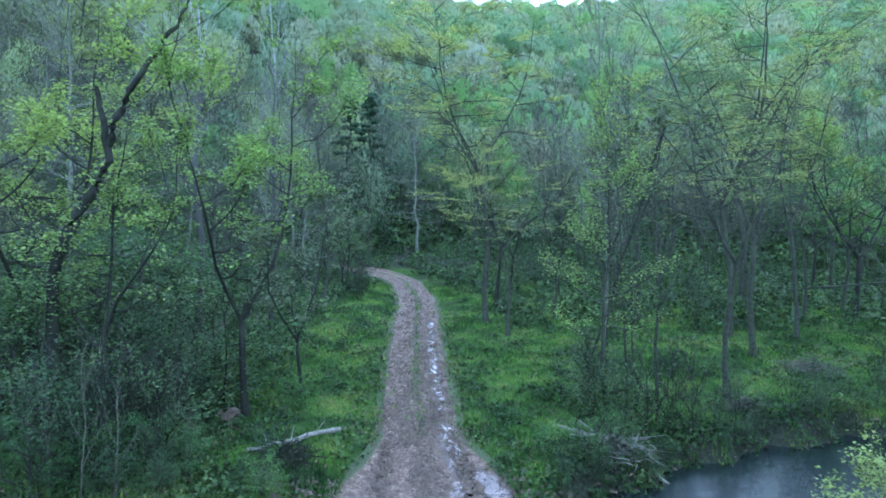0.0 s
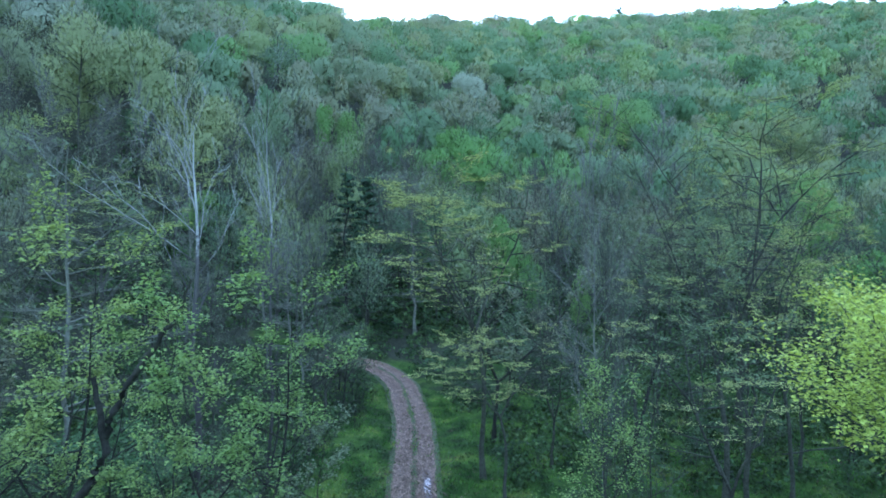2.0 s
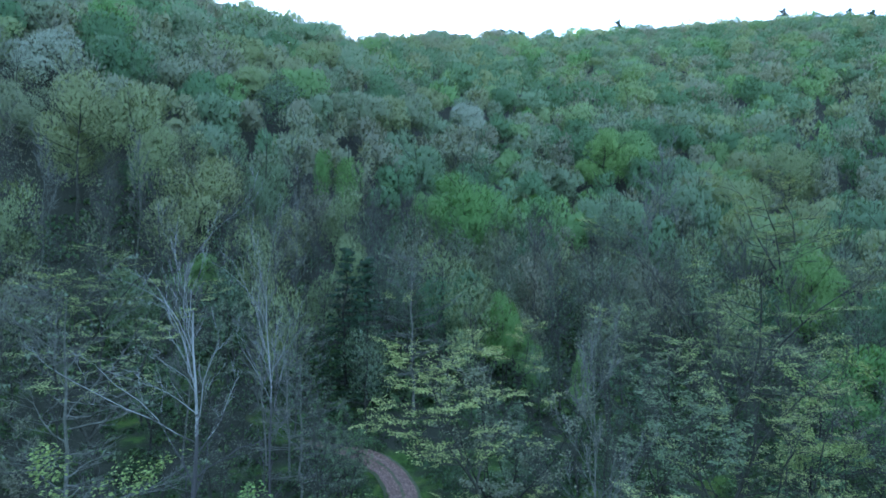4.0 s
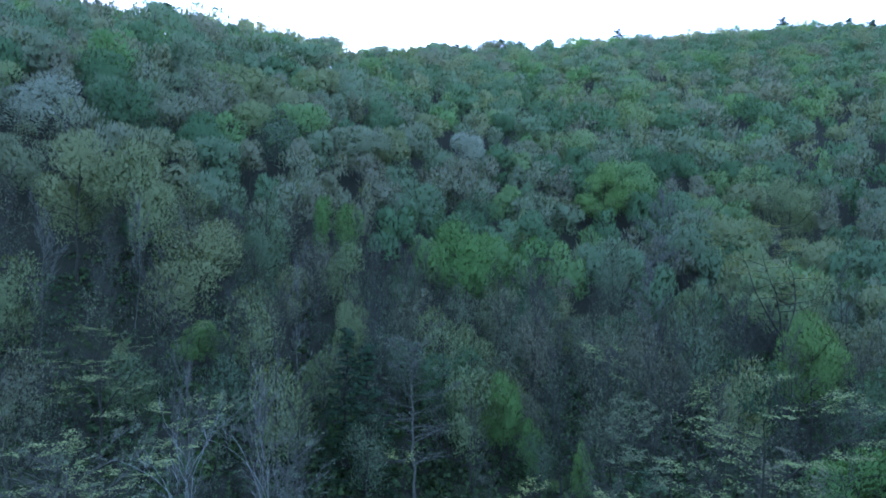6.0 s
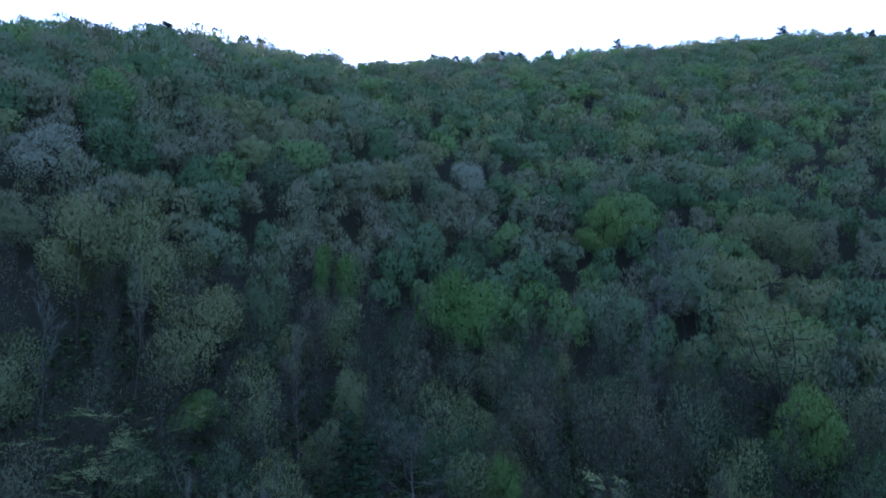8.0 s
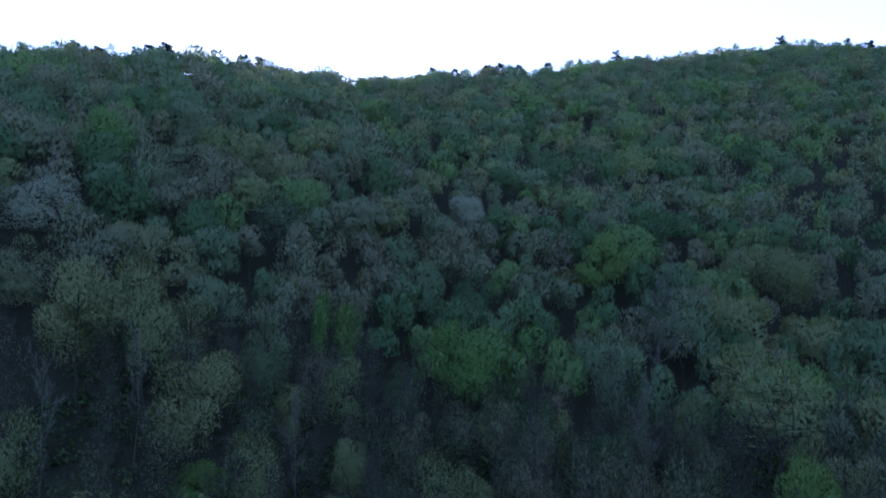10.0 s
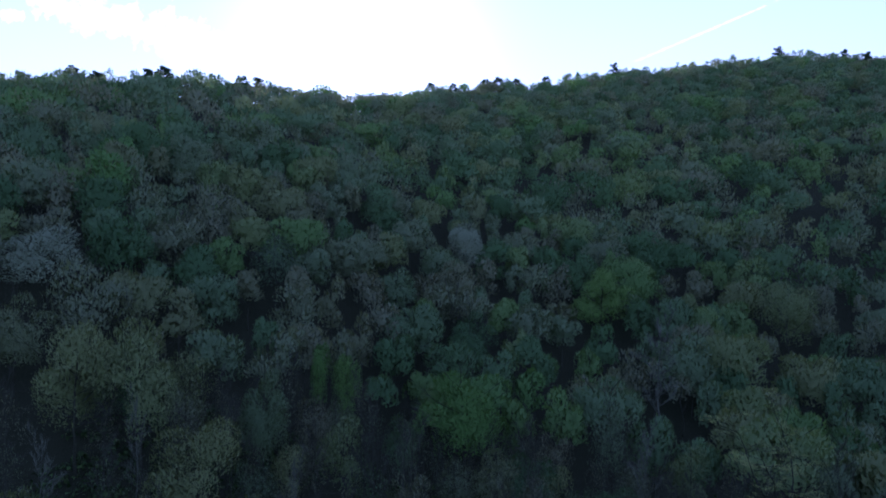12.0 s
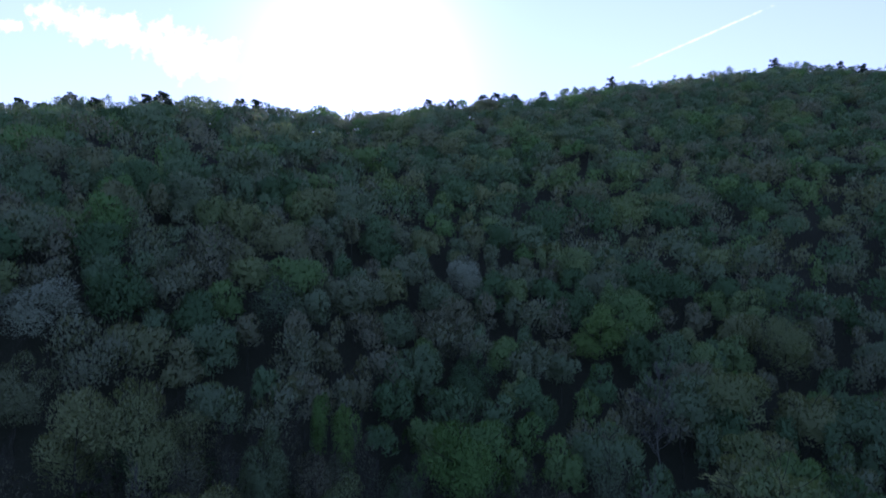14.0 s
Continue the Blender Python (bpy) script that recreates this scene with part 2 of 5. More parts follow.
# ground material: grass, leaf litter and bare soil
def ground_material():
    m, nt, bsdf, _ = material("meadow_and_litter")
    big = noise_node(nt, 0.16, 4, 0.6)
    mid = noise_node(nt, 0.45, 6, 0.7)
    fine = noise_node(nt, 9.0, 4, 0.7)
    grass = ramp(nt, mid.outputs[0], [(0.34, (0.02, 0.035, 0.01)), (0.46, (0.03, 0.062, 0.012)), (0.56, (0.055, 0.105, 0.018)), (0.66, (0.10, 0.135, 0.028)), (0.74, (0.085, 0.072, 0.042))]).outputs[0]
    # litter made darker and greener: the shade in gaps between trees is coloured in
    litter = ramp(nt, fine.outputs[0], [(0.3, (0.014, 0.019, 0.011)), (0.7, (0.05, 0.06, 0.036))]).outputs[0]
    at = nt.nodes.new("ShaderNodeAttribute")
    at.attribute_name = "litter"
    w = math_node(nt, "ADD", at.outputs["Fac"], math_node(nt, "MULTIPLY", math_node(nt, "SUBTRACT", big.outputs[0], 0.5), 1.6))
    w = ramp(nt, w, [(0.40, (0, 0, 0)), (0.62, (1, 1, 1))]).outputs[0]
    c = mix(nt, w, grass, litter)
    c = mix(nt, 0.5, c, ramp(nt, fine.outputs[0], [(0.25, (0.45, 0.45, 0.45)), (0.7, (1.2, 1.2, 1.2))]).outputs[0], "MULTIPLY")
    link(nt, c, bsdf.inputs["Base Color"])
    bsdf.inputs["Roughness"].default_value = 0.95
    bsdf.inputs["Specular IOR Level"].default_value = 0.08
    bump(nt, fine.outputs[0], bsdf, 0.7, 0.08)
    return m


def build_ground():
    gx = np.concatenate([np.linspace(-2600, -260, 16)[:-1], np.linspace(-260, -30, 47)[:-1], np.linspace(-30, 34, 107), np.linspace(34, 420, 60)[1:], np.linspace(420, 2600, 16)[1:]])
    gy = np.concatenate([np.linspace(-2600, -60, 16)[:-1], np.linspace(-60, 4, 30)[:-1], np.linspace(4, 64, 101), np.linspace(64, 330, 70)[1:], np.linspace(330, 900, 50)[1:], np.linspace(900, 2600, 10)[1:]])
    X, Y = np.meshgrid(gx, gy, indexing="ij")
    Z = ground_at(X, Y)
    me = mesh_of("ground", np.stack([X, Y, Z], -1).reshape(-1, 3), [grid_faces(len(gx), len(gy))], [ground_material()])
    forest = np.maximum(smooth(34, 60, Y + 0.3 * np.abs(X)), smooth(-7.5, -11, X - 0.12 * (Y - 20)))
    bank = smooth(CREEK_W + 2.2, CREEK_W + 0.6, np.abs(Y - creek_y(X)) / 1.15) * smooth(60, 45, np.abs(X)) * 0.45
    bank = np.maximum(bank, smooth(CREEK_W + 0.95, CREEK_W + 0.35, np.abs(Y - creek_y(X)) / 1.15) * smooth(60, 45, np.abs(X)))
    lit = np.clip(np.maximum(forest * (0.62 + 0.38 * smooth(80, 130, np.hypot(X, Y))), bank), 0, 1)
    at = me.attributes.new("litter", "FLOAT", "POINT")
    at.data.foreach_set("value", lit.astype(np.float32).ravel())
    return tagged(new("ground", me), "uneven spring meadow and forest floor rising to a wooded ridge", "ground", kind="structure")


build_ground()


def road_material():
    m, nt, bsdf, _ = material("wet_gravel")
    big = noise_node(nt, 0.7, 4, 0.6)
    fine = noise_node(nt, 14.0, 5, 0.75)
    at = nt.nodes.new("ShaderNodeAttribute")
    at.attribute_name = "rut"
    mid = noise_node(nt, 4.0, 5, 0.8)
    grit = mix(nt, 0.5, fine.outputs[0], mid.outputs[0])
    gravel = ramp(nt, grit, [(0.36, (0.02, 0.014, 0.009)), (0.5, (0.105, 0.073, 0.045)), (0.62, (0.30, 0.23, 0.155))]).outputs[0]
    grass = ramp(nt, fine.outputs[0], [(0.3, (0.02, 0.036, 0.01)), (0.7, (0.065, 0.095, 0.022))]).outputs[0]
    verge = nt.nodes.new("ShaderNodeAttribute")
    verge.attribute_name = "verge"
    g = ramp(nt, math_node(nt, "ADD", verge.outputs["Fac"], math_node(nt, "SUBTRACT", big.outputs[0], 0.5)), [(0.42, (0, 0, 0)), (0.6, (1, 1, 1))]).outputs[0]
    c = mix(nt, g, gravel, grass)
    wet = ramp(nt, math_node(nt, "ADD", at.outputs["Fac"], math_node(nt, "ADD", math_node(nt, "MULTIPLY", math_node(nt, "SUBTRACT", big.outputs[0], 0.5), 1.1), math_node(nt, "MULTIPLY", math_node(nt, "SUBTRACT", grit, 0.5), 2.2))), [(0.5, (0, 0, 0)), (0.66, (1, 1, 1))]).outputs[0]
    c = mix(nt, wet, c, mix(nt, 1.0, c, (0.55, 0.52, 0.5), "MULTIPLY"))
    link(nt, c, bsdf.inputs["Base Color"])
    link(nt, ramp(nt, wet, [(0.0, (0.9, 0.9, 0.9)), (1.0, (0.22, 0.22, 0.22))]).outputs[0], bsdf.inputs["Roughness"])
    bsdf.inputs["Specular IOR Level"].default_value = 0.5
    h = math_node(nt, "MULTIPLY", fine.outputs[0], math_node(nt, "SUBTRACT", 1.12, wet))
    bump(nt, h, bsdf, 0.8, 0.05)
    return m


def road_profile(s):
    """Height over the road's middle line for s metres to the side: two ruts and a crown."""
    return -0.09 * np.exp(-((s + 0.75) / 0.33) ** 2) - 0.12 * np.exp(-((s - 0.75) / 0.33) ** 2) + 0.03 * np.exp(-(s / 0.4) ** 2) - 0.12 * smooth(1.05, 1.5, np.abs(s))


def build_road():
    ys = np.linspace(-36, 61.8, 420)
    s = np.linspace(-1.5, 1.5, 27)
    cx = np.interp(ys, ROAD_Y, ROAD_X)
    for _ in range(6):
        cx[1:-1] = (cx[:-2] + 2 * cx[1:-1] + cx[2:]) / 4
    d = np.gradient(cx, ys)
    n = np.stack([np.ones_like(d), -d], 1) / np.sqrt(1 + d * d)[:, None]
    apron = 1 + 0.95 * smooth(19.5, 15.0, ys)[:, None]
    X = cx[:, None] + n[:, :1] * s * apron
    Y = ys[:, None] + n[:, 1:] * s * apron
    rough = waves(X, Y, 1.1, 8) * 0.025 + waves(X, Y, 0.35, 9) * 0.018
    Z = road_height(Y) + 0.07 + road_profile(s)[None] + rough
    me = mesh_of("road", np.stack([X, Y, Z], -1).reshape(-1, 3), [grid_faces(len(ys), len(s))[:, ::-1]], [road_material()])
    rut = 0.30 * np.exp(-((s + 0.75) / 0.3) ** 2)[None] * np.ones_like(X) + (0.78 * np.exp(-((s - 0.72) / 0.42) ** 2))[None] * smooth(42, 32, Y) + smooth(17.8, 15.5, Y) * 0.26
    verge = np.clip(0.62 * np.exp(-(s / 0.3) ** 2)[None] * smooth(17, 24, Y) + smooth(0.95, 1.4, np.abs(s))[None] * smooth(14, 18, Y), 0, 1)
    for key, v in (("rut", rut), ("verge", verge)):
        me.attributes.new(key, "FLOAT", "POINT").data.foreach_set("value", v.astype(np.float32).ravel())
    return tagged(new("road", me), "rutted wet gravel track with grass along its middle", "road", kind="structure")


build_road()


def build_water():
    m, nt, bsdf, _ = material("creek_water")
    bsdf.inputs["Base Color"].default_value = (0.010, 0.018, 0.015, 1)
    bsdf.inputs["Roughness"].default_value = 0.06
    bsdf.inputs["IOR"].default_value = 1.33
    n = noise_node(nt, 4.5, 5, 0.65)
    bump(nt, n.outputs[0], bsdf, 0.35, 0.03)
    xs = np.linspace(-60, 60, 121)
    s = np.linspace(-6.6, 6.6, 13)
    X, S = np.meshgrid(xs, s, indexing="ij")
    Y = 9.1 + 0.62 * np.clip(X, -60, 14) + 0.25 * np.clip(X - 14, 0, 60) + S
    me = mesh_of("water", np.stack([X, Y, np.full_like(X, -0.27)], -1).reshape(-1, 3), [grid_faces(121, 13)], [m])
    return tagged(new("water", me), "shallow dark creek water with small ripples", "creek", kind="structure")


build_water()


# ---- trees ----
def unit(v):
    return v / np.maximum(np.linalg.norm(v, axis=-1, keepdims=True), 1e-9)


def tubes(P, R, sides):
    """Tapered tubes along n polylines of k points. P n x k x 3, R n x k."""
    n, k, _ = P.shape
    T = unit(np.gradient(P, axis=1))
    ref = np.where(np.abs(T[..., 2:3]) > 0.9, np.array([1.0, 0, 0]), np.array([0, 0, 1.0]))
    A = unit(np.cross(T, ref))
    B = np.cross(T, A)
    th = np.linspace(0, 2 * np.pi, sides, endpoint=False)
    V = P[:, :, None] + R[:, :, None, None] * (A[:, :, None] * np.cos(th)[:, None] + B[:, :, None] * np.sin(th)[:, None])
    base = (np.arange(n)[:, None, None] * k + np.arange(k - 1)[None, :, None]) * sides
    j = np.arange(sides)
    F = np.stack(np.broadcast_arrays(base + j, base + (j + 1) % sides, base + sides + (j + 1) % sides, base + sides + j), -1)
    return V.reshape(-1, 3), F.reshape(-1, 4)


def cones(P, D, L, r):
    """Three-sided twigs from P along D."""
    n = len(P)
    D = unit(D)
    A = unit(np.cross(D, np.array([0.31, 0.52, 0.79])))
    B = np.cross(D, A)
    th = np.array([0, 2.0944, 4.1888])
    ring = P[:, None] + r[:, None, None] * (A[:, None] * np.cos(th)[:, None] + B[:, None] * np.sin(th)[:, None])
    V = np.concatenate([ring, (P + D * L[:, None])[:, None]], 1)
    b = np.arange(n)[:, None] * 4
    F = np.stack([np.stack([b[:, 0] + i, b[:, 0] + (i + 1) % 3, b[:, 0] + 3], 1) for i in range(3)], 1)
    return V.reshape(-1, 3), F.reshape(-1, 3)


def leaves(P, size, rng, tilt=0.7, wide=0.7, facing=None, fold=0.12):
    """Folded four-cornered leaves at P, with the blade turned every way but mostly level, or mostly towards facing."""
    n = len(P)
    az = rng.uniform(0, 2 * np.pi, n)
    el = rng.normal(-0.15, tilt * 0.6, n)
    H = np.stack([np.cos(az) * np.cos(el), np.sin(az) * np.cos(el), np.sin(el)], 1)
    N = unit(np.stack([rng.normal(0, tilt, n), rng.normal(0, tilt, n), np.ones(n)], 1))
    if facing is not None:
        N = unit(facing + rng.normal(0, tilt * 0.5, (n, 3)))
        H = unit(np.cross(N, unit(rng.normal(0, 1, (n, 3)))))
    S = unit(np.cross(H, N))
    U = np.cross(S, H)
    L = size * rng.uniform(0.65, 1.35, n)
    V = np.stack([P, P + (H * 0.5 + S * wide * 0.5 + U * fold) * L[:, None], P + H * L[:, None], P + (H * 0.5 - S * wide * 0.5 + U * fold) * L[:, None]], 1)
    b = np.arange(n)[:, None] * 4
    return V.reshape(-1, 3), np.concatenate([b, b + 1, b + 2, b + 3], 1)


def clumps(P, size, rng, facing, tilt=0.12):
    """Three-cornered leaf clumps at P that face mostly outward."""
    n = len(P)
    N = unit(facing + rng.normal(0, tilt, (n, 3)))
    A = unit(np.cross(N, unit(rng.normal(0, 1, (n, 3)))))
    B = np.cross(N, A)
    L = size * rng.uniform(0.55, 1.0, n)
    th = np.array([0.0, 2.1, 4.2])
    reach = L[:, None] * rng.uniform(0.7, 1.2, (n, 3))
    V = P[:, None] + reach[..., None] * (A[:, None] * np.cos(th)[:, None] + B[:, None] * np.sin(th)[:, None])
    return V.reshape(-1, 3), np.arange(3 * n).reshape(-1, 3)


def turned(D, angle, up):
    """Directions D turned about the vertical and raised."""
    c, s = np.cos(angle), np.sin(angle)
    E = np.stack([D[:, 0] * c - D[:, 1] * s, D[:, 0] * s + D[:, 1] * c, D[:, 2]], 1)
    E[:, 2] += up
    return unit(E)


def along(P, t):
    """Points of the polylines P (n x k x 3) at the fractions t (n x m), and the directions there."""
    k = P.shape[1]
    f = np.clip(t * (k - 1), 0, k - 1.001)
    i = f.astype(int)
    w = (f - i)[..., None]
    r = np.arange(len(P))[:, None]
    a, b = P[r, i], P[r, i + 1]
    return a * (1 - w) + b * w, unit(b - a)


def bent(start, D, L, k, rise, wobble, rng):
    """Polylines of k points from start, length L, that turn upward by rise and wander."""
    n = len(start)
    P = [start]
    d = D.copy()
    for _ in range(k - 1):
        d = unit(d + np.stack([rng.normal(0, wobble, n), rng.normal(0, wobble, n), rise + rng.normal(0, wobble * 0.6, n)], 1))
        P.append(P[-1] + d * (L / (k - 1))[:, None])
    return np.stack(P, 1)


def grow(seed, height, radius, crown, base=0.35, limbs=20, subs=8, twigs=6, leaf_n=3, leaf_size=0.13, flat=1.0, low_up=0.15, high_up=1.3,
         rise=0.1, lean=(0.0, 0.0), trunk_wobble=0.022, top=0.97, leafy=0.8, shape="round", twig_len=0.5, sides=7, twig_r=0.008, spread=0.12, lumps=0, lump_n=20, lump_r=1.0, thin=4, limb_k=7, limb_s=5, tilt=0.5, leaf_wide=0.7, forks=0, fork_at=0.3, fork_out=0.7, bare_below=0.0, billows=0, limb_r=0.55):
    """Wood and leaves of one tree that stands at the origin. Returns the three pairs (verts, faces): trunk and limbs, twigs, leaves."""
    rng = np.random.default_rng(seed)
    k = 12
    z = np.linspace(0, 1, k)
    wob = np.cumsum(rng.normal(0, trunk_wobble, (k, 2)), 0) * height * 0.35
    wob -= wob[0]
    T = np.stack([lean[0] * z ** 1.4 * height + wob[:, 0], lean[1] * z ** 1.4 * height + wob[:, 1], z * height], 1)[None]
    TR = radius * (1 - 0.93 * z) ** 0.85
    TR[0] *= 1.45
    T[0, 0, 2] -= 0.25
    v1, f1 = tubes(T, TR[None], sides)
    s = base + (top - base) * (np.arange(limbs) + rng.uniform(-0.4, 0.4, limbs)).clip(0) / max(limbs - 1, 1)
    s = s.clip(base, top)
    az = np.arange(limbs) * 2.4 + rng.normal(0, 0.8, limbs)
    q = (s - base) / (1.0001 - base)
    if shape == "round":
        wide = np.sqrt(np.clip(1 - ((q - 0.35) / 0.75) ** 2, 0.06, 1))
    elif shape == "cone":
        wide = 1.02 - q
    elif shape == "umbrella":
        wide = (0.8 + 0.25 * np.sin(q * 3.0)) * smooth(1.12, 0.8, q) + 0.12
    elif shape == "vase":
        wide = 0.55 + 0.45 * np.sin(q * 2.4)
    else:
        wide = 1 - 0.55 * q
    L = crown * wide * rng.uniform(0.45, 1.2, limbs)
    up = low_up + (high_up - low_up) * q ** 1.3 + rng.normal(0, 0.12, limbs)
    D = unit(np.stack([np.cos(az), np.sin(az), up], 1))
    p0, _ = along(T, s[None])
    p0 = p0[0]
    if forks:
        # the trunk ends at the fork and several curved stems carry the crown
        cut = max(3, int(round(fork_at * (k - 1))) + 1)
        v1, f1 = tubes(T[:, :cut], TR[None, :cut], sides)
        head = np.repeat(T[:, cut - 1], forks, 0)
        fa = np.arange(forks) * 6.283 / forks + rng.normal(0, 0.5, forks)
        out = fork_out * rng.uniform(0.6, 1.3, forks)
        fd = unit(np.stack([np.cos(fa) * out, np.sin(fa) * out, np.ones(forks)], 1))
        stems = bent(head, fd, height * (1 - fork_at) * rng.uniform(0.85, 1.1, forks), 10, 0.10, 0.15, rng)
        sr = TR[cut - 1] * rng.uniform(0.6, 0.85, forks)[:, None] * np.linspace(1, 0.08, 10)[None]
        vs, fs = tubes(stems, sr, sides)
        f1 = np.concatenate([f1, fs + len(v1)])
        v1 = np.concatenate([v1, vs])
        q = 0.18 + 0.8 * q
        own = np.arange(limbs) % forks
        p0 = along(stems[own], q[:, None])[0][:, 0]
        L = crown * 0.62 * (0.55 + 0.45 * np.sin(q * 2.7)) * rng.uniform(0.5, 1.25, limbs)
    LP = bent(p0, D, L * np.sqrt(1 + 0.35 * up.clip(0) ** 2), limb_k, rise, 0.23, rng)
    r0 = np.interp(s, z, TR) * (0.38 if forks else limb_r)
    LR = r0[:, None] * np.linspace(1, 0.16, limb_k)[None] + 0.004
    v2, f2 = tubes(LP, LR, limb_s)
    # side branches
    t = np.linspace(0.22, 1.0, subs)[None] + rng.uniform(-0.06, 0.06, (limbs, subs))
    sp, sd = along(LP, t.clip(0, 1))
    side = np.where(np.arange(subs) % 2 == 0, 1, -1)[None] * rng.uniform(0.5, 1.1, (limbs, subs))
    sd = turned(sd.reshape(-1, 3), side.ravel(), rng.normal(0.1, 0.25 / flat, limbs * subs))
    sd[:, 2] /= flat
    sl = (L[:, None] * (0.55 - 0.28 * t) * rng.uniform(0.6, 1.3, t.shape)).ravel().clip(0.25, None)
    SP = bent(sp.reshape(-1, 3), unit(sd), sl, thin, rise * 0.6 / flat, 0.18 / flat ** 0.5, rng)
    SR = (r0[:, None] * (0.42 - 0.25 * t)).ravel()[:, None].clip(0.006) * np.linspace(1, 0.3, thin)[None]
    v3, f3 = tubes(SP, SR, 3)
    n0 = len(v1)
    wood = (np.concatenate([v1, v2, v3]), np.concatenate([f1, f2 + n0, f3 + n0 + len(v2)]))
    # twigs
    m = len(SP)
    tt = np.linspace(0.25, 1.0, twigs)[None] + rng.uniform(-0.1, 0.1, (m, twigs))
    tp, td = along(SP, tt.clip(0, 1))
    tp = tp.reshape(-1, 3)
    td = turned(td.reshape(-1, 3), rng.normal(0, 0.8, m * twigs), rng.normal(0.15, 0.35 / flat, m * twigs))
    tl = twig_len * rng.uniform(0.5, 1.5, m * twigs)
    tw = cones(tp, td, tl, np.full(m * twigs, twig_r))
    # leaves, bunched on some of the branches and left off others
    outer = 0.25 + 0.75 * smooth(0.15, 0.75, t.ravel())
    keep = np.repeat(rng.uniform(0, 1, m) < leafy * 1.35 * outer, twigs)
    if bare_below:
        keep &= tp[:, 2] / height > bare_below + rng.uniform(-0.12, 0.22, len(tp))
    lp = tp[keep]
    ld, ll = td[keep], tl[keep]
    f = rng.uniform(0.1, 1.1, (len(lp), leaf_n))
    pos = lp[:, None] + ld[:, None] * (ll[:, None] * f)[..., None] + rng.normal(0, spread, (len(lp), leaf_n, 3)) * np.array([1, 1, 0.7 / flat])
    lv = leaves(pos.reshape(-1, 3), leaf_size, rng, tilt, leaf_wide)
    if lumps:
        c = SP[rng.permutation(m)[:lumps], -1]
        d = unit(rng.normal(0, 1, (len(c), lump_n, 3)))
        d[..., 2] = np.where(d[..., 2] < -0.35, -d[..., 2], d[..., 2])
        reach = lump_r * rng.uniform(0.6, 1.3, (len(c), 1, 1))
        p = c[:, None] + d * reach * rng.uniform(0.55, 1.05, (len(c), lump_n, 1)) * np.array([1, 1, 0.62 / flat])
        out = unit(d + 0.5 * unit(c - np.array([0, 0, height * 0.55]))[:, None])
        lv = (*clumps(p.reshape(-1, 3), leaf_size, rng, d.reshape(-1, 3), 0.35), np.repeat(unit(out.reshape(-1, 3) + np.array([0, 0, 0.25])), 3, 0))
    if billows:
        lv = far_tree(rng, height, crown, billows, leaf_size)
    return wood, tw, lv


def sprays(P, D, length, width, rng, out):
    """Slim three-cornered leafy twigs that start at P, point along D and spread their leaves outward."""
    n = len(P)
    S = unit(np.cross(D, out + rng.normal(0, 0.3, (n, 3))))
    L = length * rng.uniform(0.55, 1.25, n)
    W = width * rng.uniform(0.6, 1.3, n)
    V = np.stack([P - S * W[:, None] * 0.5, P + S * W[:, None] * 0.5, P + D * L[:, None]], 1)
    return V.reshape(-1, 3), np.arange(3 * n).reshape(-1, 3)


def far_tree(rng, h, r, count, length, wide=0.36, deep=0.42, loose=0.0):
    """Leafy sprays of one crown: overlapping billows of uneven size, thin in places. loose: the share of sprays inside the crown."""
    n = int(rng.integers(5, 9) + (count > 900) * 4 + (count > 2500) * 5)
    up = rng.uniform(-0.8, 0.85, n)
    q = np.sqrt(1 - up ** 2) * rng.uniform(0.3, 0.78, n)
    a = np.arange(n) * 2.4 + rng.normal(0, 0.5, n)
    c = np.stack([np.cos(a) * q, np.sin(a) * q, up * 0.66], 1)
    big = rng.uniform(0.26, 0.5, n) * (1.25 if count < 900 else 1.0)
    pick = rng.choice(n, count, p=big ** 2 / np.sum(big ** 2))
    d = unit(rng.normal(0, 1, (count, 3)))
    d[:, 2] = np.where(d[:, 2] < -0.45, -d[:, 2], d[:, 2])
    inner = rng.uniform(0, 1, count) < 0.06 + loose
    reach = big[pick] * np.where(inner, rng.uniform(0.2, 0.95, count), rng.normal(1.0, 0.09, count))
    tall = h * deep
    p = (c[pick] + d * reach[:, None]) * np.array([r, r * rng.uniform(0.85, 1.1), tall])
    p[:, 2] += h - tall * 1.05
    out = unit(d + 0.8 * c[pick])
    D = unit(0.35 * out + np.array([0, 0, 0.75]) + rng.normal(0, 0.3, (count, 3)))
    p = p - D * (length * 0.55)
    return *sprays(p, D, length, length * wide, rng, out), np.repeat(unit(out + np.array([0, 0, 0.35])), 3, 0)


KINDS = {}


def kind(name, seed, bark, twig, leaf, **how):
    """Meshes of one kind of tree: trunk with its limbs, twigs, and the crown of leaves."""
    wood, tw, lv = grow(seed, **how)
    KINDS[name] = [("trunk", mesh_of("trunk", *[wood[0], [wood[1]]], [bark])), ("branchwork", mesh_of("branchwork", tw[0], [tw[1]], [twig]))]
    if len(lv[1]) and leaf:
        KINDS[name].append(("crown", mesh_of("crown", lv[0], [lv[1]], [leaf], len(lv) > 2, None, lv[2] if len(lv) > 2 else None)))
    KINDS[name] = (KINDS[name], how["height"])


def plant(kind_name, x, y, height, turn=0.0, label="", thing="tree", group="", wide=1.0, sink=0.05):
    meshes, h = KINDS[kind_name]
    root = new(thing)
    k = height / h
    root.matrix_world = pose(x, y, float(ground_at(x, y)) - sink, 0, 0, turn) @ Matrix.Diagonal((k * wide, k * wide, k, 1))
    for name, me in meshes:
        ob = new(name, me)
        ob.parent = root
        if name != "trunk":
            tagged(ob, kind="stuff")
    return tagged(root, label, "shrub" if thing == "shrub" else "tree", group)


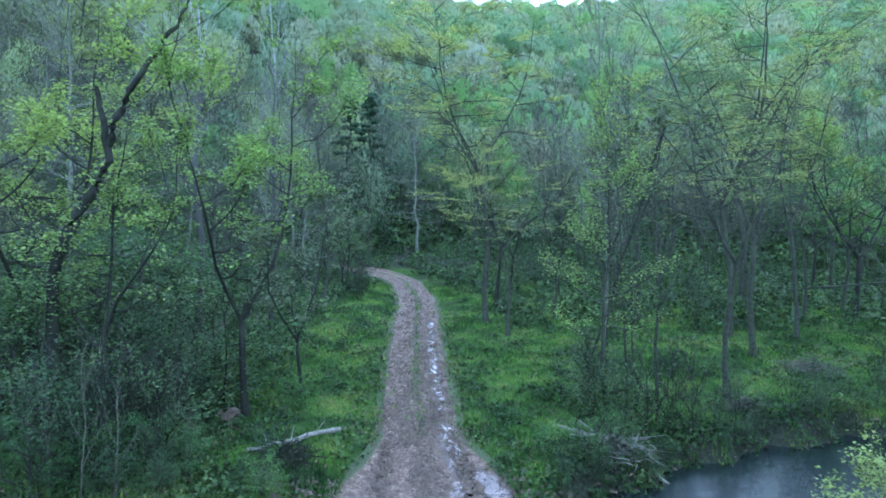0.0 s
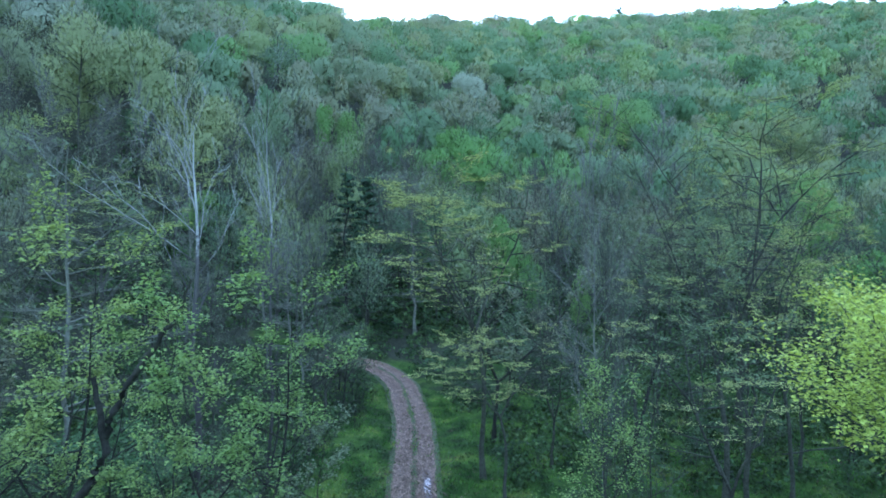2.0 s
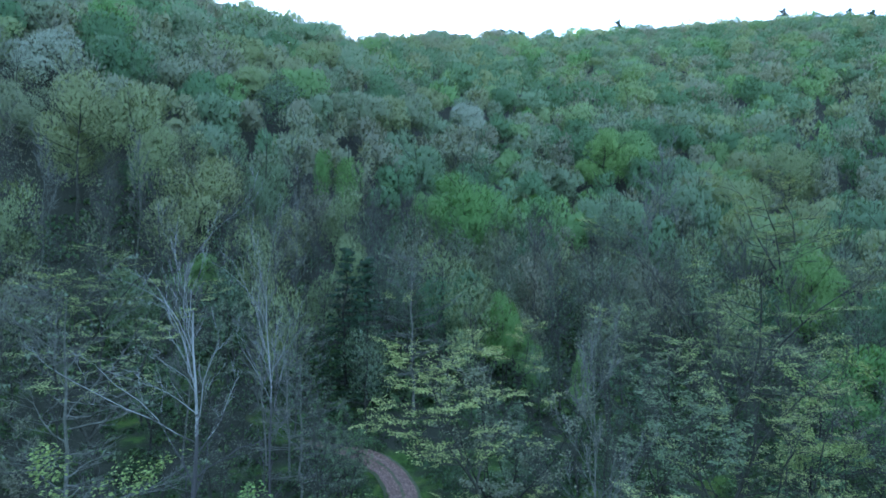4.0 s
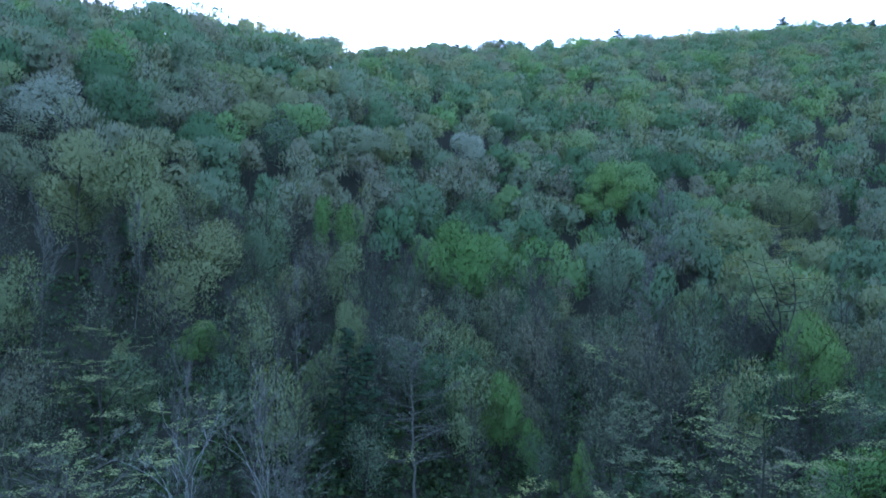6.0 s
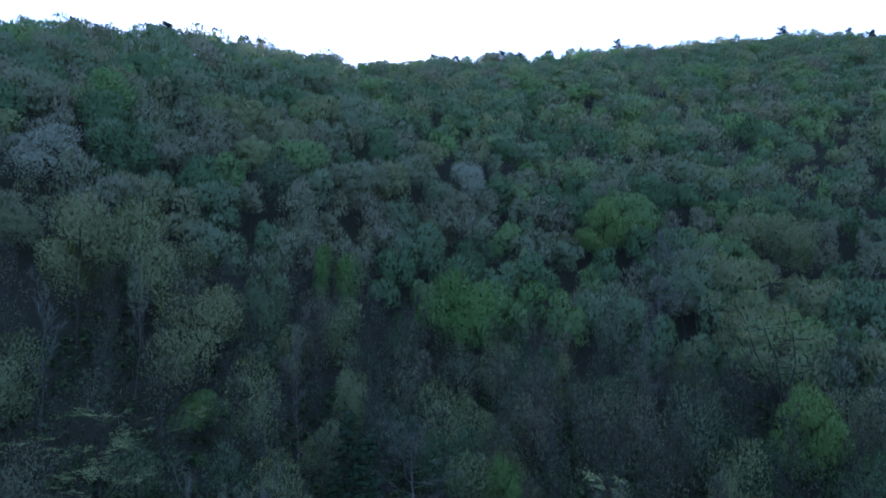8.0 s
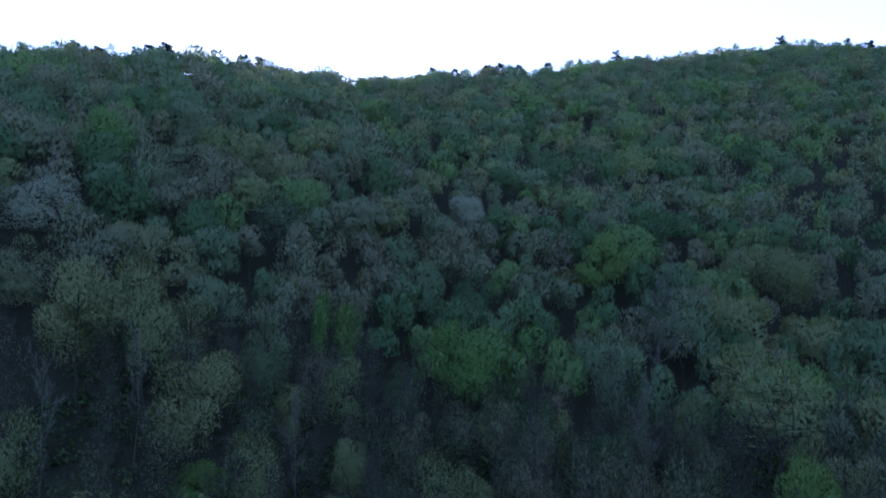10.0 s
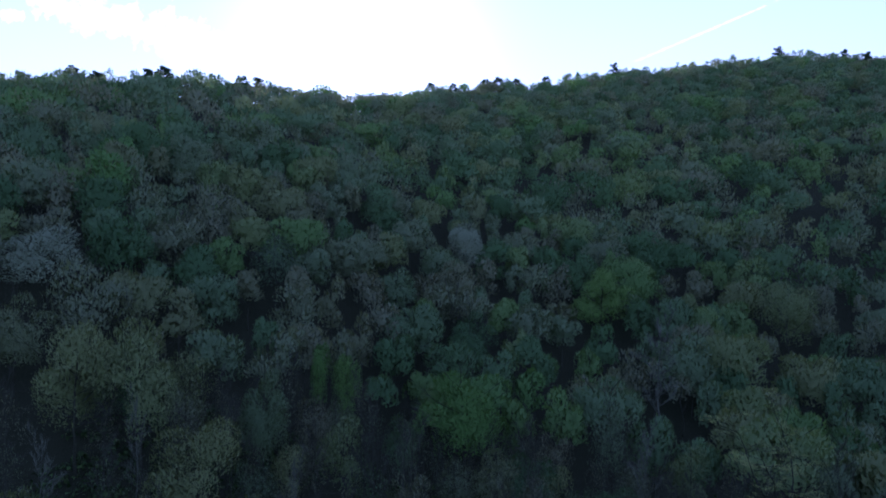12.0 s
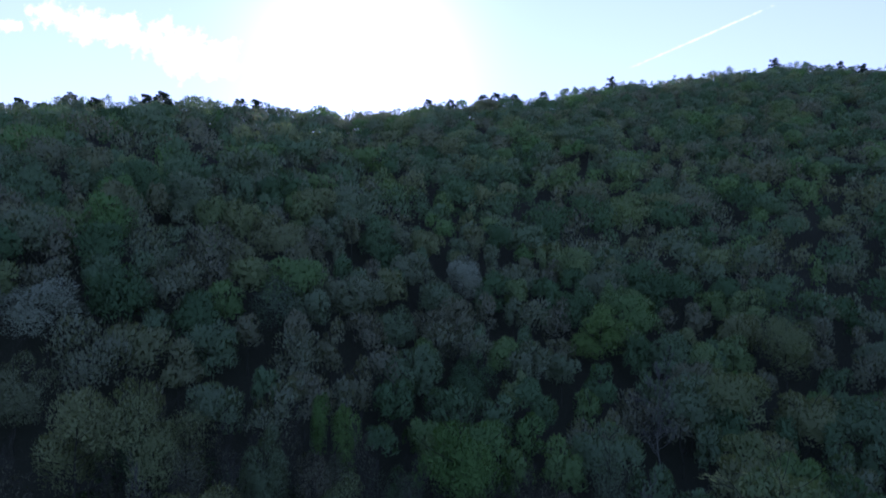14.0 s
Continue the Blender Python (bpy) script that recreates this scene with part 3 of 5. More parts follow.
# kinds that stand near the road
kind("green_maple", 11, M_BARK_DARK, M_BARK, L_GREEN, height=12.5, radius=0.13, crown=4.2, base=0.2, limbs=26, subs=8, twigs=6, spread=0.17, leaf_n=12, leaf_size=0.135, flat=1.6, leafy=0.56, forks=3, fork_at=0.24, fork_out=0.8, shape="umbrella", thin=3, low_up=0.1, high_up=0.9, bare_below=0.52)
kind("green_slim", 12, M_BARK, M_TWIG, L_GREEN, height=9.5, radius=0.08, crown=1.9, base=0.3, limbs=20, subs=6, twigs=5, leaf_n=12, leaf_size=0.085, leafy=0.7)
kind("lime_tree", 13, M_BARK, M_TWIG, L_LIME, height=12.8, radius=0.15, crown=5.2, base=0.80, limbs=36, subs=9, twigs=6, leaf_n=30, leaf_size=0.09, spread=0.2, flat=1.4, leafy=0.95, low_up=0.05, high_up=0.8, shape="low", thin=3)
kind("layered", 14, M_BARK, M_TWIG, L_YELLOW, height=15.0, radius=0.15, crown=4.9, base=0.38, limbs=34, subs=9, twigs=6, tilt=0.28, leaf_wide=0.5, bare_below=0.56, leaf_n=11, leaf_size=0.12, spread=0.09, flat=3.0, low_up=-0.05, high_up=0.55, rise=0.03, leafy=0.62, forks=4, fork_at=0.42, fork_out=0.75, shape="umbrella", thin=3, top=0.95)
kind("layered_wood", 44, M_BARK, M_TWIG, L_MID, height=15.0, radius=0.14, crown=3.9, base=0.3, limbs=24, subs=7, twigs=5, tilt=0.28, leaf_wide=0.5, leaf_n=6, leaf_size=0.18, spread=0.09, flat=2.4, low_up=0.05, high_up=0.8, rise=0.03, leafy=0.55, forks=2, fork_at=0.4, fork_out=0.6, shape="umbrella", thin=3, limb_k=5, limb_s=4, top=0.95)
kind("layered_tall", 15, M_BARK, M_TWIG, L_YELLOW, height=17.5, radius=0.15, crown=4.8, base=0.25, limbs=30, subs=8, twigs=6, tilt=0.25, leaf_wide=0.5, bare_below=0.45, leaf_n=9, leaf_size=0.105, spread=0.08, flat=2.8, low_up=0.05, high_up=0.7, rise=0.03, forks=3, fork_at=0.36, fork_out=0.4, leafy=0.5, shape="umbrella", thin=3, limb_k=6, limb_s=4)
kind("sycamore", 16, M_WHITE, M_WHITE, None, height=20.0, radius=0.19, limb_r=0.33, crown=6.0, base=0.3, limbs=20, subs=5, twigs=6, leaf_n=0, low_up=1.0, high_up=1.7, rise=0.05, twig_len=0.7, twig_r=0.009, shape="vase")
kind("bare_grey", 17, M_BARK, M_TWIG, L_GREY, height=17.0, radius=0.12, crown=2.8, base=0.25, limbs=24, subs=7, twigs=8, leaf_n=1, leaf_size=0.12, low_up=0.5, high_up=1.7, rise=0.12, leafy=0.5, twig_len=0.7, thin=3, limb_k=5, limb_s=4, twig_r=0.010)
kind("bare_pale", 27, M_PALE_TWIG, M_PALE_TWIG, L_GREY, height=17.0, radius=0.075, crown=2.8, base=0.25, limbs=24, subs=7, twigs=8, leaf_n=1, leaf_size=0.12, low_up=0.5, high_up=1.7, rise=0.12, leafy=0.5, twig_len=0.7, thin=3, limb_k=5, limb_s=4, twig_r=0.010)
kind("bare_wide", 18, M_BARK, M_TWIG, L_GREY, height=15.0, radius=0.13, crown=4.2, base=0.2, limbs=24, subs=7, twigs=7, leaf_n=1, leaf_size=0.14, flat=1.5, low_up=0.2, high_up=1.3, leafy=0.5, twig_len=0.7, forks=3, fork_at=0.3, thin=3, limb_k=5, limb_s=4, twig_r=0.010)
kind("grey_green", 19, M_BARK_DARK, M_TWIG, L_GREY, height=14.0, radius=0.13, crown=3.8, base=0.14, limbs=24, subs=7, twigs=5, leaf_n=5, leaf_size=0.20, leafy=0.75, forks=3, fork_at=0.25, thin=3, limb_k=5, limb_s=4, flat=1.4)
kind("grey_leafy", 24, M_BARK_DARK, M_BARK, L_THICK, height=12.0, radius=0.12, crown=3.6, base=0.10, limbs=24, subs=7, twigs=5, leaf_n=8, leaf_size=0.14, leafy=0.75, forks=4, fork_at=0.12, thin=3, limb_k=5, limb_s=4, flat=1.3)
kind("sapling", 20, M_BARK, M_TWIG, L_SHRUB, height=8.0, radius=0.055, crown=1.2, base=0.35, limbs=14, subs=5, twigs=5, leaf_n=3, leaf_size=0.13, leafy=0.5, low_up=0.6, high_up=1.6)
kind("hemlock", 21, M_BARK_DARK, M_BARK_DARK, L_DARK, height=18.0, radius=0.2, crown=4.0, base=0.08, limbs=44, subs=6, twigs=2, leaf_n=0, lumps=240, lump_n=16, lump_r=0.7, leaf_size=0.24, flat=1.8, low_up=-0.1, high_up=0.5, rise=-0.03, shape="cone", thin=2, limb_k=5, limb_s=3)
kind("shrub_leafy", 22, M_BARK, M_TWIG, L_SHRUB, height=2.2, radius=0.025, crown=1.3, base=0.04, limbs=14, subs=5, twigs=3, leaf_n=6, leaf_size=0.085, spread=0.16, leafy=0.7, low_up=0.5, high_up=1.5, twig_len=0.3, twig_r=0.005, thin=2, sides=4, limb_k=4, limb_s=3)
kind("shrub_low", 29, M_BARK, M_TWIG, L_SHRUB, height=2.2, radius=0.025, crown=1.3, base=0.04, limbs=9, subs=4, twigs=2, leaf_n=6, leaf_size=0.14, spread=0.2, leafy=0.75, low_up=0.5, high_up=1.5, twig_len=0.3, twig_r=0.006, thin=2, sides=3, limb_k=3, limb_s=3)
kind("shrub_tall", 30, M_BARK_DARK, M_TWIG, L_THICK, height=4.0, radius=0.03, crown=1.9, base=0.06, limbs=16, subs=6, twigs=3, leaf_n=10, leaf_size=0.105, spread=0.2, leafy=0.8, low_up=0.4, high_up=1.4, twig_len=0.35, twig_r=0.006, thin=2, sides=4, limb_k=4, limb_s=3)
kind("shrub_bare", 23, M_BARK_DARK, M_BARK_DARK, L_SHRUB, height=2.6, radius=0.022, crown=1.4, base=0.05, limbs=12, subs=5, twigs=6, leaf_n=1, leaf_size=0.09, leafy=0.3, low_up=1.1, high_up=2.2, twig_len=0.4, twig_r=0.006, thin=2, sides=4, limb_k=4, limb_s=3)
kind("dead_whip", 26, M_DEAD, M_DEAD, None, height=3.0, radius=0.022, crown=0.9, base=0.15, limbs=7, subs=3, twigs=2, leaf_n=0, low_up=1.2, high_up=2.4, twig_len=0.3, twig_r=0.006, thin=2, sides=4, limb_k=4, limb_s=3)
kind("shrub_green", 28, M_BARK, M_TWIG, L_FRESH, height=1.6, radius=0.02, crown=1.1, base=0.04, limbs=16, subs=6, twigs=3, leaf_n=8, leaf_size=0.075, spread=0.12, leafy=0.8, low_up=0.4, high_up=1.5, twig_len=0.25, twig_r=0.005, thin=2, sides=4, limb_k=4, limb_s=3)
kind("shrub_lime", 25, M_BARK, M_TWIG, L_BANK, height=3.2, radius=0.03, crown=1.5, base=0.05, limbs=16, subs=6, twigs=5, leaf_n=5, leaf_size=0.10, leafy=0.8, low_up=0.6, high_up=1.6, twig_len=0.3, twig_r=0.005, thin=2, sides=4, limb_k=4, limb_s=3)
# cheaper kinds for the slope behind
MID = dict(sides=5, thin=2, limb_k=5, limb_s=3, twigs=2, leaf_n=0, twig_len=0.8, twig_r=0.014)
kind("mid_green", 31, M_BARK, M_TWIG, L_MID, height=17.0, radius=0.18, crown=4.4, shape="umbrella", base=0.22, limbs=16, subs=5, billows=4200, leaf_size=0.45, **MID)
kind("mid_yellow", 32, M_BARK, M_TWIG, L_OLIVE, height=16.0, radius=0.16, crown=4.2, base=0.22, limbs=18, subs=5, billows=3200, leaf_size=0.42, flat=1.7, **MID)
kind("mid_grey", 33, M_BARK, M_TWIG, L_GREY, height=17.0, radius=0.16, crown=3.9, base=0.22, limbs=18, subs=6, billows=2600, leaf_size=0.42, low_up=0.3, high_up=1.5, **MID)
MID.update(twigs=7, twig_len=1.1)
kind("mid_bare", 34, M_TWIG, M_TWIG, L_GREY, height=17.0, radius=0.15, crown=3.4, base=0.2, limbs=18, subs=8, billows=420, leaf_size=0.35, low_up=0.7, high_up=2.0, **MID)
MID.update(twigs=2, twig_len=0.8)
kind("mid_pale", 35, M_BARK, M_TWIG, L_PALE, height=18.0, radius=0.2, crown=5.0, base=0.3, limbs=24, subs=7, billows=8200, leaf_size=0.46, **MID)
kind("mid_bright", 36, M_BARK, M_TWIG, L_BRIGHT, height=18.0, radius=0.2, crown=5.6, shape="umbrella", base=0.2, limbs=20, subs=6, billows=9500, leaf_size=0.48, **MID)
kind("mid_olive", 40, M_BARK, M_TWIG, L_OLIVE, height=18.0, radius=0.2, crown=5.4, shape="umbrella", base=0.25, limbs=22, subs=7, billows=7600, leaf_size=0.44, **MID)
kind("mid_fresh", 42, M_BARK, M_TWIG, L_MID, height=18.0, radius=0.2, crown=5.4, shape="umbrella", base=0.25, limbs=22, subs=7, billows=8600, leaf_size=0.44, **MID)
kind("mid_cone", 39, M_BARK, M_TWIG, L_BRIGHT, height=22.0, radius=0.2, crown=3.6, base=0.15, limbs=28, subs=6, shape="cone", billows=6400, leaf_size=0.44, low_up=0.3, high_up=1.2, **MID)
kind("pine", 43, M_BARK_DARK, M_BARK_DARK, L_DARK, height=15.0, radius=0.22, crown=3.6, base=0.34, limbs=22, subs=5, lumps=70, lump_n=26, lump_r=1.15, leaf_size=0.5, flat=1.5, low_up=0.1, high_up=0.9, **MID)
MID.update(twigs=9, thin=3)
kind("bare_spray", 37, M_PALE_TWIG, M_PALE_TWIG, L_GREY, height=17.0, radius=0.16, crown=5.0, base=0.2, limbs=26, subs=8, lumps=30, lump_n=14, lump_r=0.7, leaf_size=0.16, flat=2.2, low_up=-0.05, high_up=0.7, **MID)
kind("bare_white", 38, M_PALE_TWIG, M_PALE_TWIG, None, height=18.0, radius=0.105, crown=3.6, base=0.3, limbs=20, subs=8, low_up=0.9, high_up=2.0, **MID)

rnd = random.Random(5)
placed = []


def put(kind_name, x, y, height, label, group="", thing="tree", wide=1.0):
    placed.append((x, y, max(1.5, height * 0.16 * wide)))
    return plant(kind_name, x, y, height, rnd.uniform(0, 360), label, thing, group, wide)


# trees that can be told apart, beside the road
put("layered", 2.5, 33.8, 17.8, "grey-barked tree with level layers of yellow-green young leaves", wide=0.85)
put("green_maple", -6.4, 20.6, 12.0, "leafy bright green maple on the grass beside the track")
put("green_maple", -12.8, 19.8, 13.2, "leafy green maple with a dark crooked trunk in the thicket")
maple = put("green_maple", -9.8, 18.0, 10.0, "leafy green maple with a crooked dark trunk in the thicket")


def crooked_limb(name, parent, stretch, r0, r1):
    """A thick bent limb of a tree, through the given places of the world."""
    line = np.array(stretch, float)
    steps = np.linspace(0, len(line) - 1, 22)
    P = np.stack([np.interp(steps, np.arange(len(line)), line[:, i]) for i in range(3)], 1)
    for _ in range(3):
        P[1:-1] = (P[:-2] + 2 * P[1:-1] + P[2:]) / 4
    P[:, :2] += 0.05 * np.stack([np.sin(np.arange(22) * 1.9), np.cos(np.arange(22) * 1.3)], 1)
    v, f = tubes(P[None], np.linspace(r0, r1, 22)[None], 8)
    ob = new(name, mesh_of(name, v, [f], [M_BARK_DARK]))
    ob.parent = parent
    bpy.context.view_layer.update()
    ob.matrix_parent_inverse = parent.matrix_world.inverted()
    return ob


crooked_limb("limb", maple, [(-11.3, 18.1, 0.1), (-11.3, 18.0, 3.2), (-11.0, 17.9, 6.1), (-9.9, 17.8, 7.6), (-9.4, 17.8, 8.4), (-9.6, 17.8, 9.6), (-9.9, 17.9, 10.6)], 0.2, 0.07)
crooked_limb("limb", maple, [(-9.5, 17.8, 8.9), (-8.9, 17.6, 10.2), (-7.9, 17.5, 11.6), (-7.2, 17.5, 12.5), (-6.9, 17.4, 13.4)], 0.12, 0.03)
put("grey_green", -5.0, 22.6, 8.0, "small grey-green budding tree leaning over the verge")
put("sycamore", -11.7, 29.6, 18.6, "bare white-limbed sycamore above the thicket", wide=1.05)
put("sycamore", -9.0, 33.0, 19.0, "slender bare white-limbed sycamore", wide=0.55)
put("green_slim", 5.2, 19.4, 9.3, "slim young tree with fresh green leaves on the meadow")
put("bare_pale", 6.8, 26.2, 17.2, "tall slender bare grey tree on the meadow", wide=0.9)
put("sapling", 7.0, 20.0, 9.5, "thin straight sapling with few leaves", "saplings on the meadow")
put("sapling", 6.1, 20.6, 8.0, "thin straight sapling with few leaves", "saplings on the meadow")
put("bare_grey", 7.3, 23.7, 11.5, "slender dark bare tree on the meadow", wide=0.5)
put("bare_grey", 7.8, 29.2, 13.0, "slender dark bare tree on the meadow", wide=0.6)
put("bare_grey", 18.5, 37.5, 14.0, "slender dark bare tree at the meadow's edge", wide=0.7)
put("layered_tall", 10.5, 22.8, 13.4, "grey tree with sparse yellow-green leaves on the meadow", wide=1.0)
put("layered", 3.4, 31.4, 9.5, "small tree with level layers of yellow-green leaves", wide=1.0)
put("layered_tall", 14.6, 31.5, 18.6, "tall grey tree with sparse yellow-green leaves", wide=0.95)
put("layered_tall", 17.6, 30.8, 15.5, "tall grey tree with sparse yellow-green leaves", wide=0.85)
put("lime_tree", 10.0, 8.5, 11.9, "bright lime-green leafy tree on the near creek bank")


def show(kind_name, x, y, height, half, label, group="", front=0.0):
    """A tree on the slope that can be told apart, with half its crown's width in metres, and a gap in the woods below it."""
    wide = half / {"mid_bright": 0.311, "mid_olive": 0.3, "mid_fresh": 0.3, "mid_pale": 0.278, "mid_cone": 0.164, "bare_white": 0.2, "bare_spray": 0.294, "layered": 0.327, "layered_tall": 0.217, "mid_grey": 0.23, "bare_wide": 0.28}[kind_name] / height
    put(kind_name, x, y, height, label, group, wide=wide)
    placed[-1] = (x, y, half * 0.75)
    if front:
        d = math.hypot(x, y)
        placed.append((x - x / d * front, y - y / d * front, half * (0.3 if y > 100 else 0.6)))
        if y < 130:
            placed.append((x - x / d * 2.1 * front, y - y / d * 2.1 * front, half * 0.4))


show("bare_spray", -2.5, 68.0, 17.0, 5.4, "wide bare pale-twigged tree beside the bend of the track", front=6)
show("bare_white", -22.0, 54.0, 17.0, 3.4, "bare tree with pale grey upright limbs", "bare pale trees")
show("bare_white", -15.0, 55.0, 16.0, 3.2, "bare tree with pale grey upright limbs", "bare pale trees")
show("bare_white", -43.9, 91.0, 18.4, 3.2, "bare tree with pale grey upright limbs", "bare pale trees", front=7)
show("bare_white", -19.5, 88.0, 18.4, 3.0, "bare tree with pale grey upright limbs", "bare pale trees", front=6)
show("bare_white", -50.5, 80.0, 18.4, 3.6, "bare tree with pale grey upright limbs", "bare pale trees", front=6)
show("bare_white", 49.5, 134.0, 27.0, 8.0, "great bare grey tree with spreading limbs on the slope", front=10)
show("bare_white", 34.2, 100.0, 22.0, 4.0, "bare tree with pale grey upright limbs", "bare pale trees", front=6)
put("bare_spray", -10.2, 47.0, 12.0, "wide bare pale-twigged tree beside the track")
put("bare_spray", -12.4, 53.0, 13.0, "wide bare pale-twigged tree beside the track")
put("grey_green", -7.0, 46.0, 7.5, "small grey-green budding tree beside the bend of the track")
put("bare_wide", -7.4, 40.0, 12.0, "wide bare grey tree beside the track")
put("bare_spray", -20.0, 33.5, 18.5, "wide bare pale-twigged tree in the thicket")
show("layered_tall", -23.6, 44.0, 19.0, 6.0, "tree with level layers of pale yellow-green leaves", front=4)
show("layered_tall", 20.8, 43.0, 23.0, 6.0, "tree with level layers of pale yellow-green leaves", front=5)
show("layered_tall", -35.4, 66.0, 16.4, 6.0, "tree with level layers of pale yellow-green leaves", front=5)
show("layered_tall", 52.6, 96.0, 29.0, 7.5, "tree with level layers of pale yellow-green leaves", front=8)
show("mid_bright", -32.9, 86.0, 8.6, 4.0, "small bright green tree on the slope", front=7)
show("mid_bright", 7.5, 72.0, 14.0, 2.9, "small bright green tree at the wood's edge", front=6)
show("mid_bright", 10.4, 68.0, 9.8, 1.8, "small bright green tree at the wood's edge", front=5)
show("mid_bright", 14.8, 64.0, 9.4, 1.3, "small bright green tree at the wood's edge", front=5)
show("mid_bright", 49.9, 83.0, 20.2, 5.4, "bright green tree on the slope", front=8)
show("mid_bright", 37.9, 56.0, 12.2, 5.5, "fresh green rounded tree at the wood's edge", front=5)
show("mid_cone", -17.0, 120.0, 21.1, 3.4, "tall narrow light green tree on the slope", front=9)
show("mid_cone", -22.6, 122.0, 19.0, 3.0, "tall narrow light green tree on the slope", front=8)
show("mid_olive", -12.2, 88.0, 15.6, 3.0, "small yellow-green budding tree on the slope", front=6)
put("green_maple", 24.0, 36.0, 12.5, "leafy yellow-green tree at the meadow's edge")
put("bare_wide", 22.0, 30.0, 11.0, "bare grey tree with a crooked dark trunk")
put("hemlock", -7.8, 66.5, 17.0, "dark green hemlock behind the bend of the track", "dark hemlocks")
put("hemlock", -10.2, 71.0, 17.0, "dark green hemlock behind the bend of the track", "dark hemlocks")
show("mid_bright", 5.6, 118.0, 24.0, 9.0, "large rounded bright green tree on the slope", front=11)
show("mid_fresh", 8.3, 150.0, 20.8, 7.0, "rounded green tree on the slope", front=6)
show("mid_olive", -55.6, 97.0, 24.0, 7.2, "rounded olive-yellow budding tree on the slope", front=9)
show("mid_olive", -47.0, 100.0, 26.0, 7.2, "rounded olive-yellow budding tree on the slope", front=9)
show("mid_olive", -34.5, 90.0, 21.0, 7.0, "rounded olive-yellow budding tree on the slope", front=9)
show("mid_fresh", -29.2, 106.0, 23.0, 5.6, "rounded fresh green tree on the slope", front=8)
show("mid_fresh", -71.3, 106.0, 19.1, 6.5, "rounded green tree on the slope", front=6)
show("mid_grey", 31.8, 113.0, 24.0, 4.2, "brown-grey budding tree on the slope", front=7)
show("mid_grey", 33.1, 80.0, 22.0, 4.4, "grey budding tree on the slope", front=5)
show("mid_pale", 9.0, 196.0, 20.3, 8.2, "large rounded tree in pale grey-white blossom", front=9)
show("mid_bright", 46.0, 172.0, 24.0, 8.8, "rounded bright green tree on the slope", front=10)
show("mid_pale", -76.7, 124.0, 17.0, 8.5, "large rounded tree in pale grey-white blossom", front=8)
show("mid_grey", -38.6, 150.0, 21.0, 7.0, "rounded budding tree in pale grey-green on the slope", front=8)
show("mid_olive", 97.3, 170.0, 25.0, 8.0, "rounded olive-yellow budding tree on the slope", front=9)

# dark pines that stand out of the line of the ridge
for px, py, high in ((-201.6, 305.1, 14.7), (-187.8, 300.1, 11.9), (-169.5, 293.2, 13.4), (-160.9, 297.9, 12.4), (-140.7, 307.8, 14.4), (-134.1, 310.6, 13.9), (-106.2, 343.2, 13.4),
                      (-101.2, 358.4, 13.9), (-75.5, 428.9, 16.1), (-2.3, 494.9, 16.8), (16.1, 507.5, 13.9), (42.9, 522.2, 17.4), (55.1, 524.6, 17.4), (70.9, 527.2, 14.4), (95.2, 528.2, 15.9),
                      (168.9, 578.5, 17.4), (367.7, 657.0, 17.7), (400.8, 598.8, 15.4), (411.3, 582.1, 14.4)):
    plant("pine", px, py, high, rnd.uniform(0, 360), "dark ragged pine on the crest of the ridge", "tree", "pines on the ridge", rnd.uniform(1.2, 1.6))

# woods round the meadow, each tree by itself


def free(x, y, room):
    if abs(x - np.interp(y, ROAD_Y, ROAD_X)) < 3.2 and y < 64:
        return False
    if abs(y - float(creek_y(x))) < 4.2:
        return False
    return all((x - a) ** 2 + (y - b) ** 2 > ((room + c) * 0.62) ** 2 for a, b, c in placed)


WORDS = {"mid_green": "green leafy tree in the spring woods", "mid_yellow": "yellow-green budding tree in the spring woods", "mid_grey": "grey-green budding tree in the spring woods",
         "mid_bare": "bare grey tree in the spring woods", "bare_wide": "wide bare grey tree in the woods", "bare_grey": "tall slender bare grey tree in the woods",
         "grey_leafy": "low-branched green tree in the woods", "grey_green": "grey-green budding tree in the woods", "layered": "tree with level layers of yellow-green leaves", "layered_wood": "tree with level layers of budding grey-green leaves", "layered_tall": "tall grey tree with sparse yellow-green leaves",
         "green_maple": "leafy green maple in the woods", "mid_pale": "tree in pale grey-white blossom", "mid_bright": "bright green leafy tree on the slope", "hemlock": "dark green hemlock on the slope"}


def scatter(count, area, room, kinds, heights, tries=4000):
    made = 0
    for _ in range(tries):
        if made >= count:
            break
        x, y = area()
        h = rnd.uniform(*heights)
        if not free(x, y, room):
            continue
        name = rnd.choice(kinds)
        put(name, x, y, h, WORDS[name], "trees of the spring woods")
        placed[-1] = (x, y, room)
        made += 1


def left_thicket():
    y = rnd.uniform(15, 62)
    return rnd.uniform(-44, np.interp(y, [15, 24, 45, 62], [-8.0, -6.6, -8.2, -13.5])), y


def right_woods():
    y = rnd.uniform(30, 64)
    return rnd.uniform(np.interp(y, [30, 36, 64], [9, 3.5, 0]), 46), y


def lower_slope():
    a = radians(rnd.uniform(-41, 40))
    r = math.sqrt(rnd.uniform(60 ** 2, 118 ** 2))
    return r * math.sin(a), r * math.cos(a)


